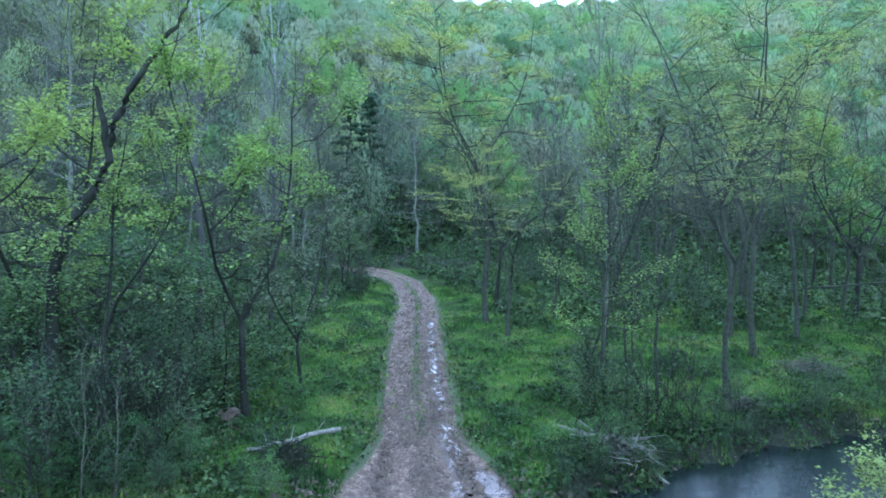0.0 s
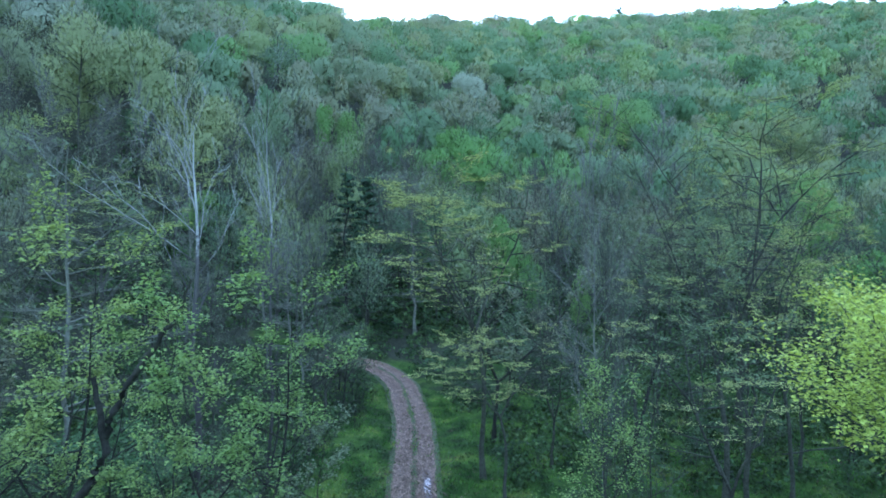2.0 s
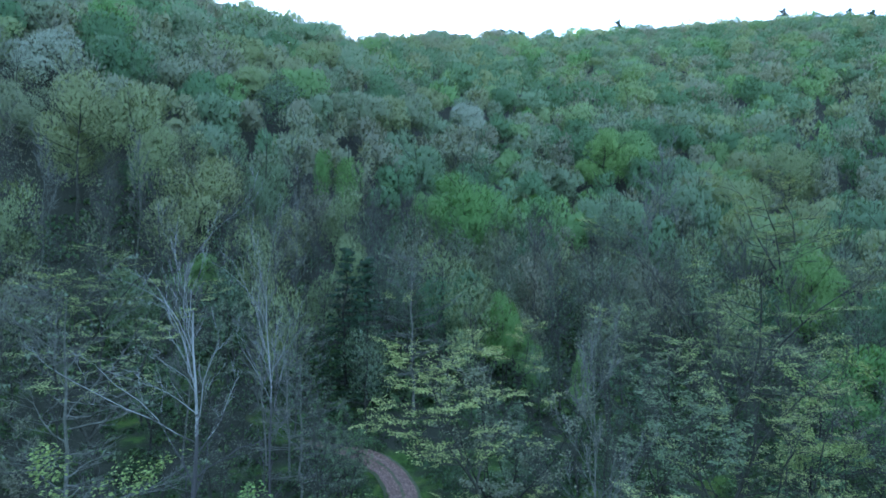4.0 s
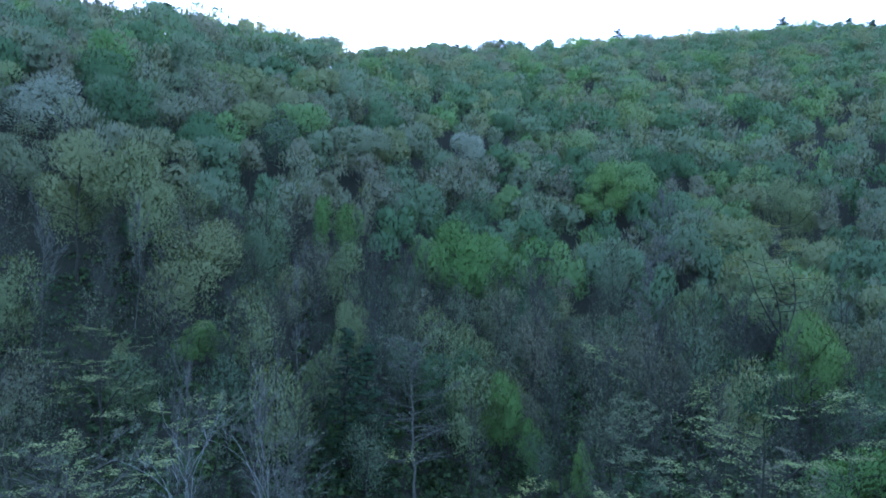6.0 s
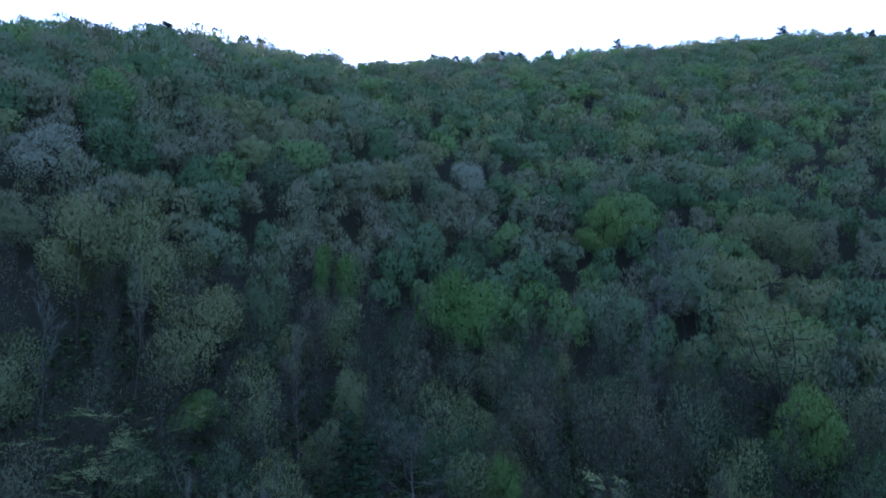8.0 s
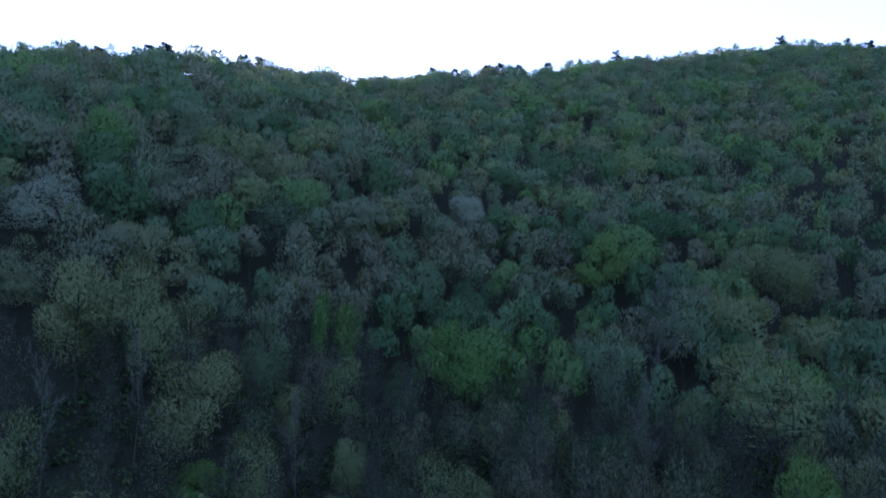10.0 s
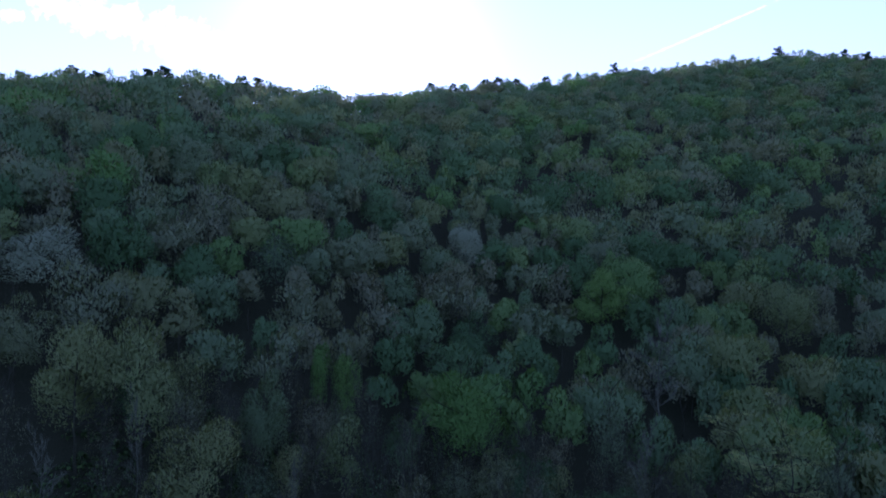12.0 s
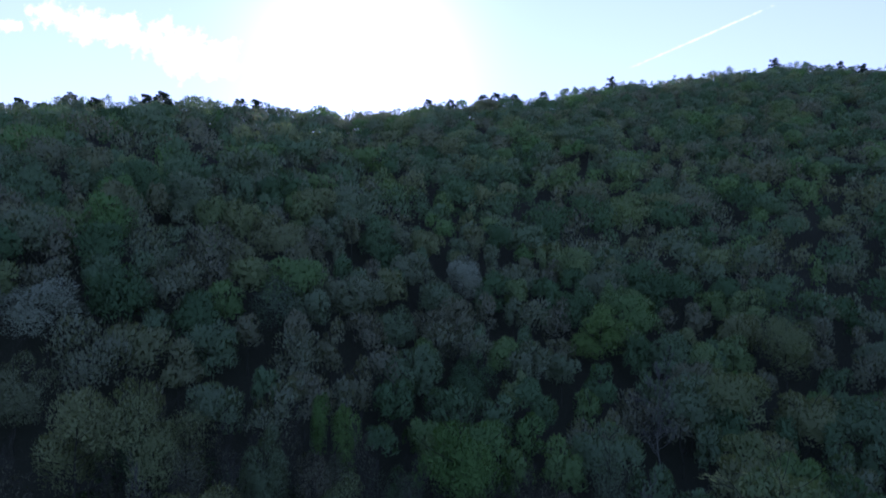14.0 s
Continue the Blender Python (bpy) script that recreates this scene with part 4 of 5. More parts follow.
scatter(40, left_thicket, 2.7, ["bare_wide", "grey_leafy", "grey_green", "grey_green", "bare_grey", "bare_wide"], (8, 13))
scatter(10, lambda: (rnd.uniform(5, 30), rnd.uniform(27, 39)), 3.0, ["bare_grey", "bare_wide", "grey_green", "layered_wood"], (10, 15))
scatter(28, right_woods, 3.2, ["bare_wide", "bare_grey", "layered_wood", "bare_grey", "grey_green", "bare_wide"], (10, 16))
scatter(125, lower_slope, 3.9, ["mid_grey", "mid_bare", "mid_bare", "mid_green", "mid_yellow", "mid_bare", "mid_grey", "mid_bare", "mid_bare"], (12, 19))

scatter(44, lower_slope, 2.5, ["mid_bare", "mid_bare", "mid_grey"], (9, 14))


# ---- far woods on the hillside ----
def far_woods(name, label, spots, count, length, seed, limbs=0):
    rng = np.random.default_rng(seed)
    V, F, N, tint, TV, TF, n0, t0 = [], [], [], [], [], [], 0, 0
    usual = float(np.mean([q[3] for q in spots]))
    for x, y, h, r, hue in spots:
        z = float(ground_at(x, y))
        thin = 0.45 if 0.5 < hue < 0.62 else 1.0
        v, f, nn = far_tree(rng, h, r, max(60, int(count * thin * (r / usual) ** 1.5)), length, 0.46, rng.uniform(0.34, 0.46), 0.3 * (thin < 1))
        V.append(v + np.array([x, y, z]))
        F.append(f + n0)
        N.append(nn)
        tint.append(np.full(len(v), hue, np.float32))
        n0 += len(v)
        k = 4
        P = np.stack([np.array([x, y, z]) + np.array([rng.normal(0, 0.3) * i, rng.normal(0, 0.3) * i, h * 0.27 * i - 0.4]) for i in range(k)])[None]
        v, f = tubes(P, np.linspace(0.2, 0.06, k)[None], 3)
        TV.append(v)
        TF.append(f + t0)
        t0 += len(v)
        if limbs:
            # spreading limbs that show where the crown is thin
            at = rng.uniform(0.3, 0.75, limbs)[:, None]
            p0 = np.array([x, y, z]) + at * np.array([0, 0, h])
            turn = rng.uniform(0, 6.28, limbs)
            D = unit(np.stack([np.cos(turn), np.sin(turn), rng.uniform(0.7, 1.6, limbs)], 1))
            v, f = tubes(bent(p0, D, r * rng.uniform(0.7, 1.15, limbs), 4, 0.08, 0.12, rng), np.tile(np.linspace(0.1, 0.025, 4), (limbs, 1)), 3)
            TV.append(v)
            TF.append(f + t0)
            t0 += len(v)
    me = mesh_of(name, np.concatenate(V), [np.concatenate(F)], [L_WOODS], True, None, np.concatenate(N))
    me.attributes.new("tint", "FLOAT", "POINT").data.foreach_set("value", np.concatenate(tint))
    ob = tagged(new(name, me), label, "woods", kind="stuff")
    tagged(new("trunks", mesh_of("trunks", np.concatenate(TV), [np.concatenate(TF)], [M_TWIG])), kind="stuff").parent = ob
    return ob


def hillside(r0, r1, room, seed, half=43):
    rng = np.random.default_rng(seed)
    cells, out = {}, []
    area = radians(2 * half) / 2 * (r1 * r1 - r0 * r0)
    for _ in range(int(area / room ** 2 * 5)):
        a = radians(rng.uniform(-half, half))
        r = math.sqrt(rng.uniform(r0 * r0, r1 * r1))
        x, y = r * math.sin(a), r * math.cos(a) - 4
        crest = np.interp(math.degrees(a), RIDGE_A, RIDGE_R)
        if r > crest + 45:
            continue
        key = (int(x // room), int(y // room))
        if any((x - u) ** 2 + (y - v) ** 2 < room * room for i in (-1, 0, 1) for j in (-1, 0, 1) for u, v in cells.get((key[0] + i, key[1] + j), ())):
            continue
        if any((x - u) ** 2 + (y - v) ** 2 < (room * 0.4 + c) ** 2 for u, v, c in placed) and r < 215:
            continue
        cells.setdefault(key, []).append((x, y))
        patch = 0.5 + 0.5 * float(waves(x, y, 60, 12))
        hue = float(np.clip(0.3 * patch + 0.8 * rng.uniform(0, 1) - 0.05, 0, 1))
        low = 0.55 if r > crest - 40 else 1.0
        size = float(rng.choice([0.55, 0.8, 1.05, 1.45], p=[0.3, 0.3, 0.25, 0.15])) * rng.uniform(0.9, 1.1)
        out.append((x, y, (rng.uniform(11, 15) + 5 * size) * low, size * room * 0.85, hue))
    return out


far_woods("near_hillside_woods", "budding spring woods on the lower hillside", hillside(108, 230, 7.3, 41), 2000, 0.98, 42, 7)
far_woods("far_hillside_woods", "budding spring woods up to the ridge", hillside(230, 800, 9.3, 43), 520, 1.6, 44)


def crest_line(seed):
    """Trees side by side along the skyline."""
    rng = np.random.default_rng(seed)
    out = []
    for a in np.arange(-41, 41, 0.36):
        b = radians(a + rng.uniform(-0.2, 0.2))
        r = float(np.interp(math.degrees(b), RIDGE_A, RIDGE_R)) + rng.uniform(-9, 6)
        out.append((r * math.sin(b), r * math.cos(b) - 4, rng.uniform(11.7, 17.0), rng.uniform(3.0, 5.4), float(rng.choice([0.0, 0.1, 0.25, 0.45, 0.72, 0.86, 1.0]))))
        r -= rng.uniform(1, 6)
        out.append((r * math.sin(b), r * math.cos(b) - 4, rng.uniform(6.5, 9.5), rng.uniform(2.8, 4.2), float(rng.choice([0.1, 0.25, 0.45, 0.86]))))
    return out


far_woods("ridge_woods", "line of budding trees along the ridge", crest_line(47), 430, 1.0, 48)


def behind(seed):
    rng = np.random.default_rng(seed)
    out = []
    for _ in range(420):
        a, r = radians(rng.uniform(62, 298)), rng.uniform(17, 170)
        x, y = r * math.sin(a), r * math.cos(a)
        if abs(x - np.interp(y, ROAD_Y, ROAD_X)) > 4.5 and abs(y - float(creek_y(x))) > 6 and (r > 24 or y < 2):
            out.append((x, y, rng.uniform(12, 17), rng.uniform(3.6, 5.2), float(rng.uniform(0, 1))))
    return out


far_woods("valley_woods", "budding spring woods across the valley", behind(45), 90, 3.0, 46)


# ---- undergrowth ----
SHRUB_WORDS = {"shrub_tall": "tall dense green shrub", "shrub_leafy": "low green leafy shrub", "shrub_low": "low green leafy shrub", "shrub_bare": "bare twiggy grey shrub", "shrub_lime": "yellow-green leafy shrub on the creek bank", "shrub_green": "fresh green leafy low shrub in the grass"}


def shrubs(count, area, kinds, heights, place):
    made = 0
    for _ in range(count * 6):
        if made >= count:
            break
        x, y = area()
        if abs(x - np.interp(y, ROAD_Y, ROAD_X)) < 2.6 or abs(y - float(creek_y(x))) / 1.15 < 2.6:
            continue
        name = rnd.choice(kinds)
        plant(name, x, y, rnd.uniform(*heights), rnd.uniform(0, 360), SHRUB_WORDS[name] + place, "shrub", "shrubs of the undergrowth", rnd.uniform(0.9, 1.5), 0.04)
        made += 1


def far_bank(lo, hi, x0, x1):
    x = rnd.uniform(x0, x1)
    return x, float(creek_y(x)) + 1.15 * rnd.uniform(lo, hi)


shrubs(40, lambda: (rnd.uniform(-19, -6.4), rnd.uniform(13.5, 24)), ["shrub_leafy", "shrub_bare"], (1.0, 2.6), " in the thicket")
shrubs(34, lambda: (rnd.uniform(-21, -7.6), rnd.uniform(17.5, 27)), ["shrub_tall", "shrub_leafy"], (2.6, 5.2), " in the thicket")
shrubs(12, lambda: (rnd.uniform(-13, -6.6), rnd.uniform(13.6, 16.4)), ["shrub_green"], (0.5, 1.1), "")
shrubs(16, lambda: (rnd.uniform(-9, -3.0), rnd.uniform(13.5, 17)), ["shrub_leafy", "shrub_bare"], (0.5, 1.2), " at the thicket's edge")
shrubs(52, lambda: far_bank(2.62, 3.3, 2.4, 24), ["shrub_leafy", "shrub_leafy", "shrub_bare"], (0.4, 0.9), " overhanging the creek")
shrubs(20, lambda: far_bank(2.9, 4.6, 3.2, 22), ["shrub_leafy", "shrub_leafy", "shrub_bare"], (0.6, 1.5), " on the creek bank")
shrubs(14, lambda: (rnd.uniform(4.0, 9.5), rnd.uniform(18.0, 22.5)), ["shrub_bare", "shrub_leafy"], (0.8, 2.4), " on the meadow")
shrubs(22, lambda: (rnd.uniform(3, 34), rnd.uniform(33, 46)), ["shrub_low", "shrub_bare"], (1.0, 2.2), " at the edge of the woods")
shrubs(26, lambda: (rnd.uniform(-16, 22), rnd.uniform(45, 63)), ["shrub_low"], (1.2, 2.8), " under the trees")
shrubs(18, lambda: (rnd.uniform(-14, -4.2), rnd.uniform(24, 52)), ["shrub_leafy", "shrub_leafy", "shrub_bare"], (1.0, 2.4), " beside the track")
for sx, sy, sh in ((-8.9, 14.3, 2.8), (-8.1, 14.0, 3.2), (-7.4, 14.2, 2.9), (-9.4, 14.9, 2.4), (-6.2, 15.2, 1.6), (-10.2, 15.6, 2.6), (-8.6, 16.2, 3.0), (-7.0, 16.4, 2.4), (-11.3, 16.0, 2.2)):
    plant("dead_whip", sx, sy, sh, rnd.uniform(0, 360), "bare pale dead stems in the thicket", "shrub", "dead stems in the thicket")
for sx, sy, sh in ((5.7, 8.9, 1.7), (6.7, 9.2, 2.2), (5.0, 7.8, 1.3), (7.4, 9.9, 1.8)):
    plant("shrub_lime", sx, sy, sh, rnd.uniform(0, 360), SHRUB_WORDS["shrub_lime"], "shrub", "shrubs of the undergrowth")

for sx, sy, sh in ((3.2, 16.6, 0.7), (3.9, 16.4, 0.8), (4.6, 17.0, 0.9), (2.9, 17.3, 0.5), (6.9, 18.9, 0.8), (-6.2, 15.4, 0.8), (-4.1, 14.6, 0.7), (-8.1, 15.6, 1.0), (-5.1, 21.6, 0.8), (8.6, 20.6, 0.8)):
    plant("shrub_green", sx, sy, sh, rnd.uniform(0, 360), "fresh green leafy low shrub in the grass", "shrub", "shrubs of the undergrowth")

# low trees that close the inside of the bend
for sx, sy, sh, turn in ((-6.7, 49.0, 5.0, 40), (-8.0, 50.5, 6.0, 160), (-9.6, 52.0, 6.5, 250)):
    plant("grey_leafy", sx, sy, sh, turn, "low-branched green tree on the inside of the track's bend", "tree", "trees of the spring woods")


def build_undergrowth():
    rng = np.random.default_rng(73)
    spots = []
    for n, x0, x1, y0, y1 in ((900, -26, 34, 43, 78), (520, -30, -7, 16, 46), (260, 4, 34, 33, 46), (480, 24, 52, 36, 72), (380, -48, -24, 34, 70)):
        spots.append(np.stack([rng.uniform(x0, x1, n), rng.uniform(y0, y1, n)], 1))
    P = np.concatenate(spots)
    lane = np.abs(P[:, 0] - np.interp(P[:, 1], ROAD_Y, ROAD_X))
    P = P[((lane > 3.0) | (P[:, 1] > 64)) & (np.abs(P[:, 1] - creek_y(P[:, 0])) > 4)]
    k = 44
    r = rng.uniform(0.5, 1.3, len(P))
    d = unit(rng.normal(0, 1, (len(P), k, 3)))
    d[..., 2] = np.abs(d[..., 2])
    q = d * (r[:, None] * rng.uniform(0.5, 1.05, (len(P), k)))[..., None] * np.array([1, 1, 0.85])
    q[..., :2] += P[:, None]
    q[..., 2] += ground_at(P[:, 0], P[:, 1])[:, None]
    v, f = clumps(q.reshape(-1, 3), 0.2, rng, d.reshape(-1, 3), 0.5)
    # bigger clumps on the lower slope behind
    n = 1500
    P = np.stack([rng.uniform(-60, 75, n), rng.uniform(66, 118, n)], 1)
    r = rng.uniform(1.0, 2.4, n)
    d = unit(rng.normal(0, 1, (n, 22, 3)))
    d[..., 2] = np.abs(d[..., 2])
    q = d * (r[:, None] * rng.uniform(0.5, 1.05, (n, 22)))[..., None]
    q[..., :2] += P[:, None]
    q[..., 2] += ground_at(P[:, 0], P[:, 1])[:, None]
    v2, f2 = clumps(q.reshape(-1, 3), 0.5, rng, d.reshape(-1, 3), 0.4)
    f = np.concatenate([f, f2 + len(v)])
    v = np.concatenate([v, v2])
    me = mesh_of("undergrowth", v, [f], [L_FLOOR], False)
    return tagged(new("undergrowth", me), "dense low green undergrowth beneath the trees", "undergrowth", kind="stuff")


build_undergrowth()


def build_weeds():
    """Low broad-leaved weeds in uneven patches on the meadow, the verges and the creek bank."""
    rng = np.random.default_rng(74)
    n = 8500
    x = rng.uniform(-10, 26, n)
    y = 13 + 26 * rng.uniform(0, 1, n) ** 1.5
    bank = np.abs(y - creek_y(x)) / 1.15
    lane = np.abs(x - np.interp(y, ROAD_Y, ROAD_X))
    patch = waves(x, y, 6, 75) + 0.8 * smooth(4.8, 3.2, bank) + 0.5 * smooth(-3, -8, x) + rng.normal(0, 0.3, n)
    keep = (bank > 2.4) & (lane > 1.3 + 1.1 * smooth(19.5, 15.0, y)) & (patch > 0.12)
    x, y, patch = x[keep], y[keep], patch[keep]
    k = 13
    r = rng.uniform(0.10, 0.34, len(x)) * (0.8 + 0.6 * np.clip(patch, 0, 1.2))
    d = unit(rng.normal(0, 1, (len(x), k, 3)))
    d[..., 2] = np.abs(d[..., 2])
    q = d * (r[:, None] * rng.uniform(0.4, 1.1, (len(x), k)))[..., None] * np.array([1.1, 1.1, 1.0])
    q += np.stack([x, y, ground_at(x, y)], 1)[:, None]
    v, f = clumps(q.reshape(-1, 3), 0.1, rng, d.reshape(-1, 3), 0.6)
    me = mesh_of("weeds", v, [f], [L_FLOOR], False)
    return tagged(new("weeds", me), "low broad-leaved weeds in patches on the meadow", "weeds", kind="stuff")


build_weeds()


def build_grass():
    rng = np.random.default_rng(71)
    n = 150000
    x = rng.uniform(-11, 30, n)
    y = 13 + 38 * rng.uniform(0, 1, n) ** 1.35
    lane = np.abs(x - np.interp(y, ROAD_Y, ROAD_X))
    wet = np.abs(y - creek_y(x)) / 1.15
    patch = waves(x, y, 5, 72) + rng.normal(0, 0.35, n)
    keep = ((lane > 1.12 + 1.1 * smooth(19.5, 15.0, y) + 0.38 * waves(x, y, 1.4, 76) + 0.14 * rng.normal(0, 1, n)) | ((lane < np.abs(rng.normal(0, 0.16, n))) & (y > 19))) & (wet > 2.55) & (patch > -0.45)
    x, y, patch = x[keep], y[keep], patch[keep]
    n = len(x)
    lane = np.abs(x - np.interp(y, ROAD_Y, ROAD_X))
    z = np.where(lane < 0.5, road_height(y) + 0.08, ground_at(x, y) - 0.01)
    z = np.where((lane >= 0.5) & (lane < 1.5), np.maximum(z, road_height(y) - 0.03), z)
    h = rng.uniform(0.06, 0.2, n) * (0.8 + 0.9 * np.clip(patch, 0, 1.2))
    a = rng.uniform(0, 6.28, n)
    w = 0.016 + 0.02 * rng.uniform(0, 1, n)
    lean = rng.normal(0, 0.35, (n, 2)) * h[:, None]
    s = np.stack([np.cos(a) * w, np.sin(a) * w], 1)
    P = np.stack([x, y], 1)
    V = np.stack([np.column_stack([P - s, z]), np.column_stack([P + s, z]), np.column_stack([P + lean, z + h])], 1)
    me = mesh_of("grass", V.reshape(-1, 3), [np.arange(3 * n).reshape(-1, 3)], [L_GRASS], False)
    return tagged(new("grass", me), "lush uneven spring grass on the meadow", "grass", kind="stuff")


build_grass()


def build_dead_leaves():
    """Last year's brown leaves and broken stalks, in drifts on the verges and under the thicket."""
    rng = np.random.default_rng(77)
    m, nt, bsdf, _ = material("dead_leaf")
    island = nt.nodes.new("ShaderNodeNewGeometry").outputs["Random Per Island"]
    link(nt, ramp(nt, island, [(0.0, (0.035, 0.024, 0.015)), (0.6, (0.095, 0.062, 0.038)), (1.0, (0.20, 0.155, 0.10))]).outputs[0], bsdf.inputs["Base Color"])
    bsdf.inputs["Roughness"].default_value = 0.9
    n = 26000
    x = rng.uniform(-13, 24, n)
    y = 13 + 24 * rng.uniform(0, 1, n) ** 1.4
    lane = np.abs(x - np.interp(y, ROAD_Y, ROAD_X))
    bank = np.abs(y - creek_y(x)) / 1.15
    drift = waves(x, y, 3.2, 78) + 0.75 * smooth(-4.5, -7.5, x) + 0.55 * smooth(4.4, 3.0, bank) + 0.45 * smooth(2.4, 1.3, lane) + rng.normal(0, 0.25, n)
    keep = (bank > 2.4) & (lane > 1.15) & (drift > 0.45)
    P = np.stack([x, y, ground_at(x, y) + rng.uniform(0.02, 0.14, n)], 1)[keep]
    v, f = leaves(P, 0.115, rng, 0.6, 0.6)
    me = mesh_of("dead_leaves", v, [f], [m], False)
    return tagged(new("dead_leaves", me), "brown dead leaves and stalks in drifts on the ground", "leaf litter", kind="stuff")


build_dead_leaves()


# ---- stones, logs and brush ----
def stone_material():
    m, nt, bsdf, _ = material("creek_stone")
    n = noise_node(nt, 7.0, 5, 0.65)
    ob = nt.nodes.new("ShaderNodeObjectInfo")
    c = ramp(nt, n.outputs[0], [(0.3, (0.024, 0.019, 0.012)), (0.7, (0.17, 0.132, 0.085))]).outputs[0]
    c = mix(nt, 0.4, c, ramp(nt, ob.outputs["Random"], [(0.0, (0.6, 0.55, 0.5)), (1.0, (1.1, 1.1, 1.1))]).outputs[0], "MULTIPLY")
    link(nt, c, bsdf.inputs["Base Color"])
    bsdf.inputs["Roughness"].default_value = 0.8
    bump(nt, n.outputs[0], bsdf, 0.5, 0.03)
    return m


M_STONE = stone_material()


def stone_mesh(seed, detail=2):
    rng = random.Random(seed)
    bm = bmesh.new()
    bmesh.ops.create_icosphere(bm, subdivisions=detail, radius=1)
    off = Vector((rng.uniform(0, 50), rng.uniform(0, 50), rng.uniform(0, 50)))
    for v in bm.verts:
        v.co *= 1 + 0.55 * noise.noise(v.co * 0.9 + off) + 0.25 * noise.noise(v.co * 2.2 + off)
        v.co.z *= 0.5
    me = bpy.data.meshes.new("stone")
    bm.to_mesh(me)
    bm.free()
    me.materials.append(M_STONE)
    return me


STONES = [stone_mesh(s) for s in (1, 2, 3, 4)]


def stone(x, y, size, label="grey weathered stone half sunk in the bank"):
    ob = new("stone", STONES[rnd.randrange(4)])
    ob.matrix_world = pose(x, y, float(ground_at(x, y)) + size * 0.08, 0, 0, rnd.uniform(0, 360)) @ Matrix.Diagonal((size, size * rnd.uniform(0.7, 1), size, 1))
    return tagged(ob, label, "stone", "stones at the ford")


for _ in range(46):
    x = rnd.uniform(1.2, 8.0)
    stone(x, float(creek_y(x)) + 1.15 * rnd.uniform(2.0, 2.9), rnd.uniform(0.05, 0.19))
for _ in range(10):
    stone(rnd.uniform(-4.5, -2.2), rnd.uniform(13.2, 15.0), rnd.uniform(0.08, 0.2))
stone(-6.95, 20.7, 0.6, "large pale grey boulder in the grass")


def build_gravel():
    rng = np.random.default_rng(81)
    n = 15000
    y = 12.5 + 46 * rng.beta(0.75, 2.6, n)
    side = rng.normal(0, 1, n) * (0.85 + 0.9 * smooth(18.5, 14.5, y))
    side = side.clip(-3.6, 3.6)
    x = np.interp(y, ROAD_Y, ROAD_X) + side
    z = np.where(np.abs(side) < 1.5, road_height(y) + 0.075 + road_profile(side), ground_at(x, y))
    s = rng.uniform(0.018, 0.062, n) * np.where(rng.uniform(0, 1, n) < 0.09, 2.2, 1.0) * (1 + 0.35 * smooth(19, 15, y))
    dirs = np.array([[1, 0, 0], [0, 1, 0], [-1, 0, 0], [0, -1, 0], [0, 0, 0.7], [0, 0, -0.7]])
    a = rng.uniform(0, 6.28, n)
    R = np.stack([np.stack([np.cos(a), -np.sin(a), 0 * a], 1), np.stack([np.sin(a), np.cos(a), 0 * a], 1), np.stack([0 * a, 0 * a, 1 + 0 * a], 1)], 1)
    V = np.einsum("nij,kj->nki", R, dirs) * (s[:, None] * rng.uniform(0.6, 1.3, (n, 6)))[..., None] + np.stack([x, y, z], 1)[:, None]
    tri = np.array([[0, 1, 4], [1, 2, 4], [2, 3, 4], [3, 0, 4], [1, 0, 5], [2, 1, 5], [3, 2, 5], [0, 3, 5]])
    F = (np.arange(n)[:, None, None] * 6 + tri).reshape(-1, 3)
    me = mesh_of("gravel", V.reshape(-1, 3), [F], [M_STONE], False)
    return tagged(new("gravel", me), "loose grey-brown stones on the track", "gravel", kind="stuff")


build_gravel()


def fallen_log(a, b, r, label, bark):
    """A broken trunk lying on the ground with short stubs of limbs."""
    rng = np.random.default_rng(int(abs(a[0]) * 100))
    a, b = np.array(a), np.array(b)
    t = np.linspace(0, 1, 9)[:, None]
    P = a + (b - a) * t + rng.normal(0, 0.025, (9, 3))
    root = new("fallen_log")
    bm_v, bm_f = tubes(P[None], (r * np.linspace(0.7, 1.0, 9) * rng.uniform(0.9, 1.1, 9))[None], 9)
    caps = [np.array([[i, j, k] for i, j, k in zip([0] * 7, range(1, 8), range(2, 9))]), np.array([[72, 72 + j + 1, 72 + j] for j in range(1, 8)])]
    new("log", mesh_of("log", bm_v, [bm_f, *caps], [bark])).parent = root
    for f in (0.2, 0.45, 0.7):
        p = a + (b - a) * f
        d = unit(np.array([rng.normal(0, 0.6), rng.normal(0, 0.6), 0.8]))
        k = np.linspace(0, 1, 4)[:, None]
        v, fc = tubes((p + d * k * rng.uniform(0.3, 0.8))[None], (r * 0.3 * np.linspace(1, 0.3, 4))[None], 5)
        new("stub", mesh_of("stub", v, [fc], [bark])).parent = root
    return tagged(root, label, "log")


def on_ground(x, y, up):
    return (x, y, float(ground_at(x, y)) + up)


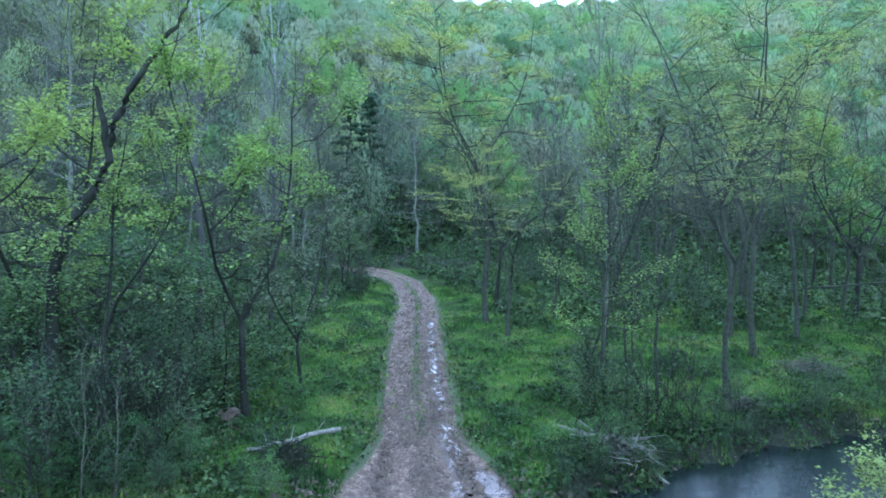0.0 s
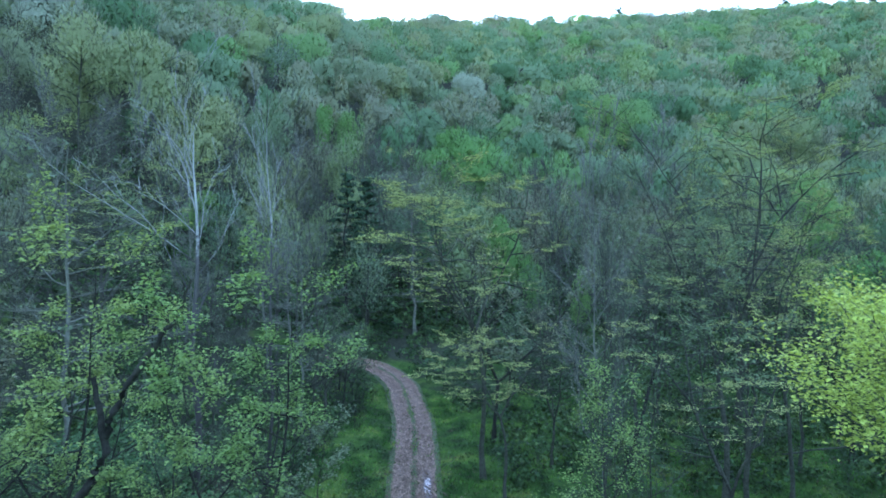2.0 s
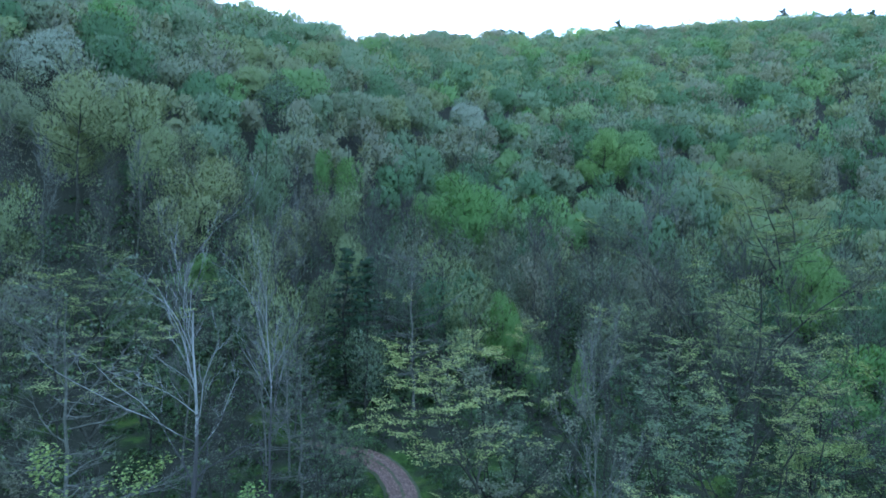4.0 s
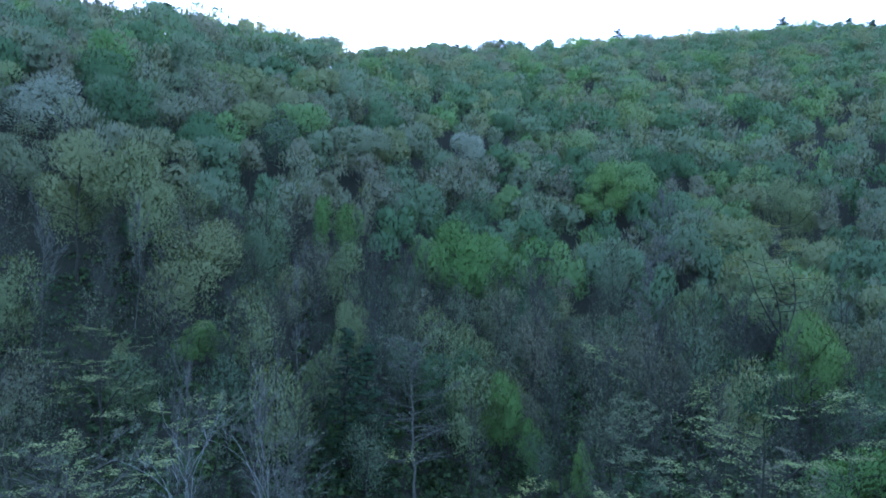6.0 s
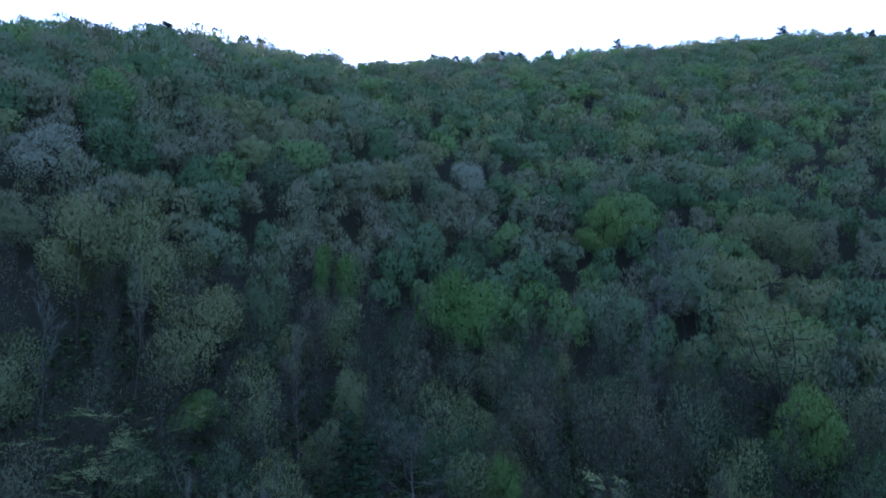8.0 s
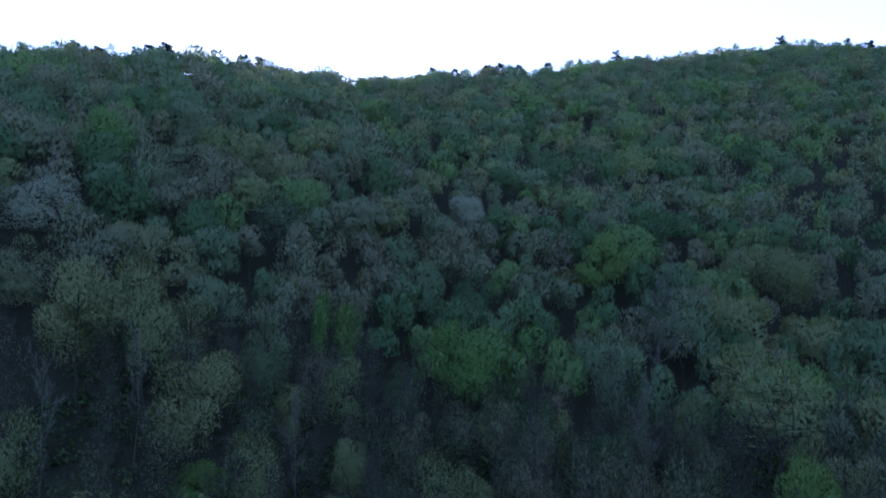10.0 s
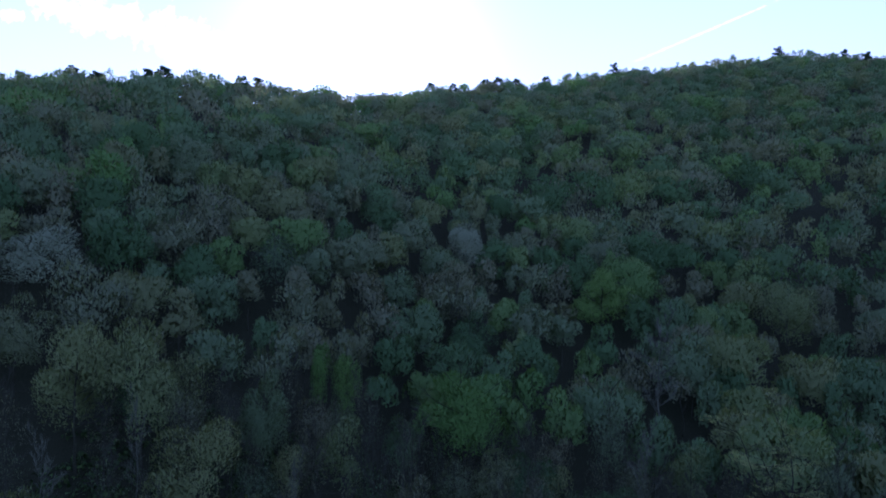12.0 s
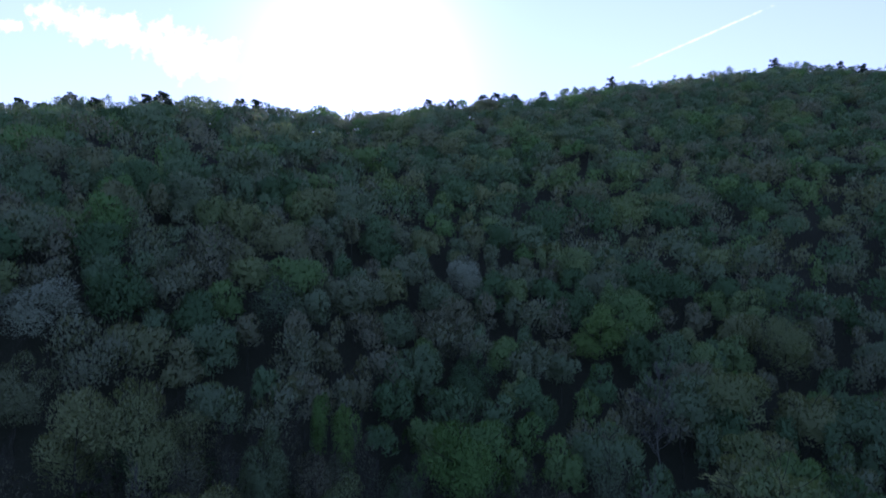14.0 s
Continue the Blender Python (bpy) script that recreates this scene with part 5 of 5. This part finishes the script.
fallen_log(on_ground(-5.3, 17.1, 0.12), on_ground(-3.0, 18.75, 0.45), 0.085, "pale weathered log lying in the grass", M_DRIFT)
fallen_log(on_ground(3.3, 18.2, 0.4), on_ground(5.5, 16.8, 0.35), 0.06, "bleached dead branch on the creek bank", M_DRIFT)
fallen_log(on_ground(3.6, 17.4, 0.4), on_ground(5.8, 17.4, 0.4), 0.042, "bleached dead branch on the creek bank", M_DRIFT)
fallen_log(on_ground(4.0, 17.9, 0.6), on_ground(6.3, 16.5, 0.3), 0.05, "bleached dead branch on the creek bank", M_DRIFT)
fallen_log(on_ground(4.3, 16.8, 0.35), on_ground(5.3, 18.1, 0.5), 0.038, "bleached dead branch on the creek bank", M_DRIFT)
fallen_log(on_ground(17.6, 31.6, 2.3), on_ground(23.5, 32.4, 2.6), 0.055, "grey dead trunk caught between the trees", M_BARK)


def brush_pile(x, y, size, count, label, seed, wood=M_DEAD):
    rng = np.random.default_rng(seed)
    P = np.stack([rng.normal(0, size * 0.4, count), rng.normal(0, size * 0.4, count), np.zeros(count)], 1)
    P[:, 2] = np.abs(rng.normal(0, size * 0.22, count)) * np.exp(-(np.hypot(P[:, 0], P[:, 1]) / size) ** 2)
    a = rng.uniform(0, 6.28, count)
    D = np.stack([np.cos(a), np.sin(a), rng.normal(0.1, 0.22, count)], 1)
    v, f = cones(P, D, size * rng.uniform(0.35, 1.0, count), rng.uniform(0.008, 0.034, count) * rng.uniform(0.6, 1.2, count))
    ob = new("brush_pile", mesh_of("brush_pile", v, [f], [wood]))
    ob.location = (x, y, float(ground_at(x, y)))
    return tagged(ob, label, "brush pile", kind="stuff")


fallen_log(on_ground(4.9, 22.2, -0.1), on_ground(8.1, 22.5, 9.8), 0.055, "dark dead snag leaning among the trees", M_BARK_DARK)
brush_pile(15.3, 25.6, 1.2, 260, "heap of dead grey branches on the meadow", 91)
brush_pile(10.6, 21.6, 0.9, 180, "heap of dead grey branches on the creek bank", 92)
brush_pile(4.9, 17.2, 1.1, 170, "tangle of bleached driftwood on the creek bank", 93, M_DRIFT)
brush_pile(-4.2, 16.7, 0.9, 240, "tangle of dead brown stems beside the log", 94, M_BARK_DARK)
brush_pile(-8.4, 19.2, 1.1, 180, "tangle of dead brown stems in the thicket", 95)


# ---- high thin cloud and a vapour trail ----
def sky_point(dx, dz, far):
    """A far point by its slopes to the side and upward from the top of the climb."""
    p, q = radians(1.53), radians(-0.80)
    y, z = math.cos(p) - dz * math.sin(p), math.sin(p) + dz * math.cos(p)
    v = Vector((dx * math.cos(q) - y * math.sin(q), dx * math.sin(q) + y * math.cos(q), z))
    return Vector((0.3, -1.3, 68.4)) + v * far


def cloud_material(name, strength, scale, lo, hi, base=0.0):
    m, nt, bsdf, out = material(name)
    tc = nt.nodes.new("ShaderNodeTexCoord")
    n = nt.nodes.new("ShaderNodeTexNoise")
    n.inputs["Scale"].default_value, n.inputs["Detail"].default_value, n.inputs["Roughness"].default_value = scale, 8, 0.6
    link(nt, tc.outputs["Object"], n.inputs["Vector"])
    at = nt.nodes.new("ShaderNodeAttribute")
    at.attribute_name = "body"
    w = math_node(nt, "ADD", at.outputs["Fac"], math_node(nt, "MULTIPLY", math_node(nt, "SUBTRACT", n.outputs[0], 0.5), 2.2))
    alpha = ramp(nt, w, [(lo, (0, 0, 0)), (hi, (1, 1, 1))]).outputs[0]
    em = nt.nodes.new("ShaderNodeEmission")
    # sunlight and shade are painted into the glow: thick parts grey, thin edges bright
    grey = math_node(nt, "MULTIPLY", ramp(nt, w, [(0.75, (0, 0, 0)), (1.35, (1, 1, 1))]).outputs[0], base)
    link(nt, mix(nt, grey, (1.0, 0.98, 0.95), (0.5, 0.5, 0.5)), em.inputs[0])
    em.inputs[1].default_value = strength
    clear = nt.nodes.new("ShaderNodeBsdfTransparent")
    ms = nt.nodes.new("ShaderNodeMixShader")
    link(nt, alpha, ms.inputs[0])
    link(nt, clear.outputs[0], ms.inputs[1])
    link(nt, em.outputs[0], ms.inputs[2])
    link(nt, ms.outputs[0], out.inputs[0])
    return m


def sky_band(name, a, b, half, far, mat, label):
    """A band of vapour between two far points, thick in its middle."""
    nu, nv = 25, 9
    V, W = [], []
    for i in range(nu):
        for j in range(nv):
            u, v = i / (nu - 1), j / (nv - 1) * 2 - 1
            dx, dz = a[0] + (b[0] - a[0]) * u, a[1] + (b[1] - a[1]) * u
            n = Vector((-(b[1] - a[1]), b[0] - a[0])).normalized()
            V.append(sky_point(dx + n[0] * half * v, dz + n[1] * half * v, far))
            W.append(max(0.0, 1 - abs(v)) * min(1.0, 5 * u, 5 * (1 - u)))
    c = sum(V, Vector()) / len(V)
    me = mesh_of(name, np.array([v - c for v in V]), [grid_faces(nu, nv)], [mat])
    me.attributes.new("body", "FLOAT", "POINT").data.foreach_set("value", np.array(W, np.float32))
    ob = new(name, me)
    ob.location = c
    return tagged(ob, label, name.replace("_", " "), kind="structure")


M_CLOUD = cloud_material("cloud_vapour", 0.95, 0.006, 0.5, 0.85, 0.6)
M_TRAIL = cloud_material("trail_vapour", 0.75, 0.02, 0.1, 2.4)
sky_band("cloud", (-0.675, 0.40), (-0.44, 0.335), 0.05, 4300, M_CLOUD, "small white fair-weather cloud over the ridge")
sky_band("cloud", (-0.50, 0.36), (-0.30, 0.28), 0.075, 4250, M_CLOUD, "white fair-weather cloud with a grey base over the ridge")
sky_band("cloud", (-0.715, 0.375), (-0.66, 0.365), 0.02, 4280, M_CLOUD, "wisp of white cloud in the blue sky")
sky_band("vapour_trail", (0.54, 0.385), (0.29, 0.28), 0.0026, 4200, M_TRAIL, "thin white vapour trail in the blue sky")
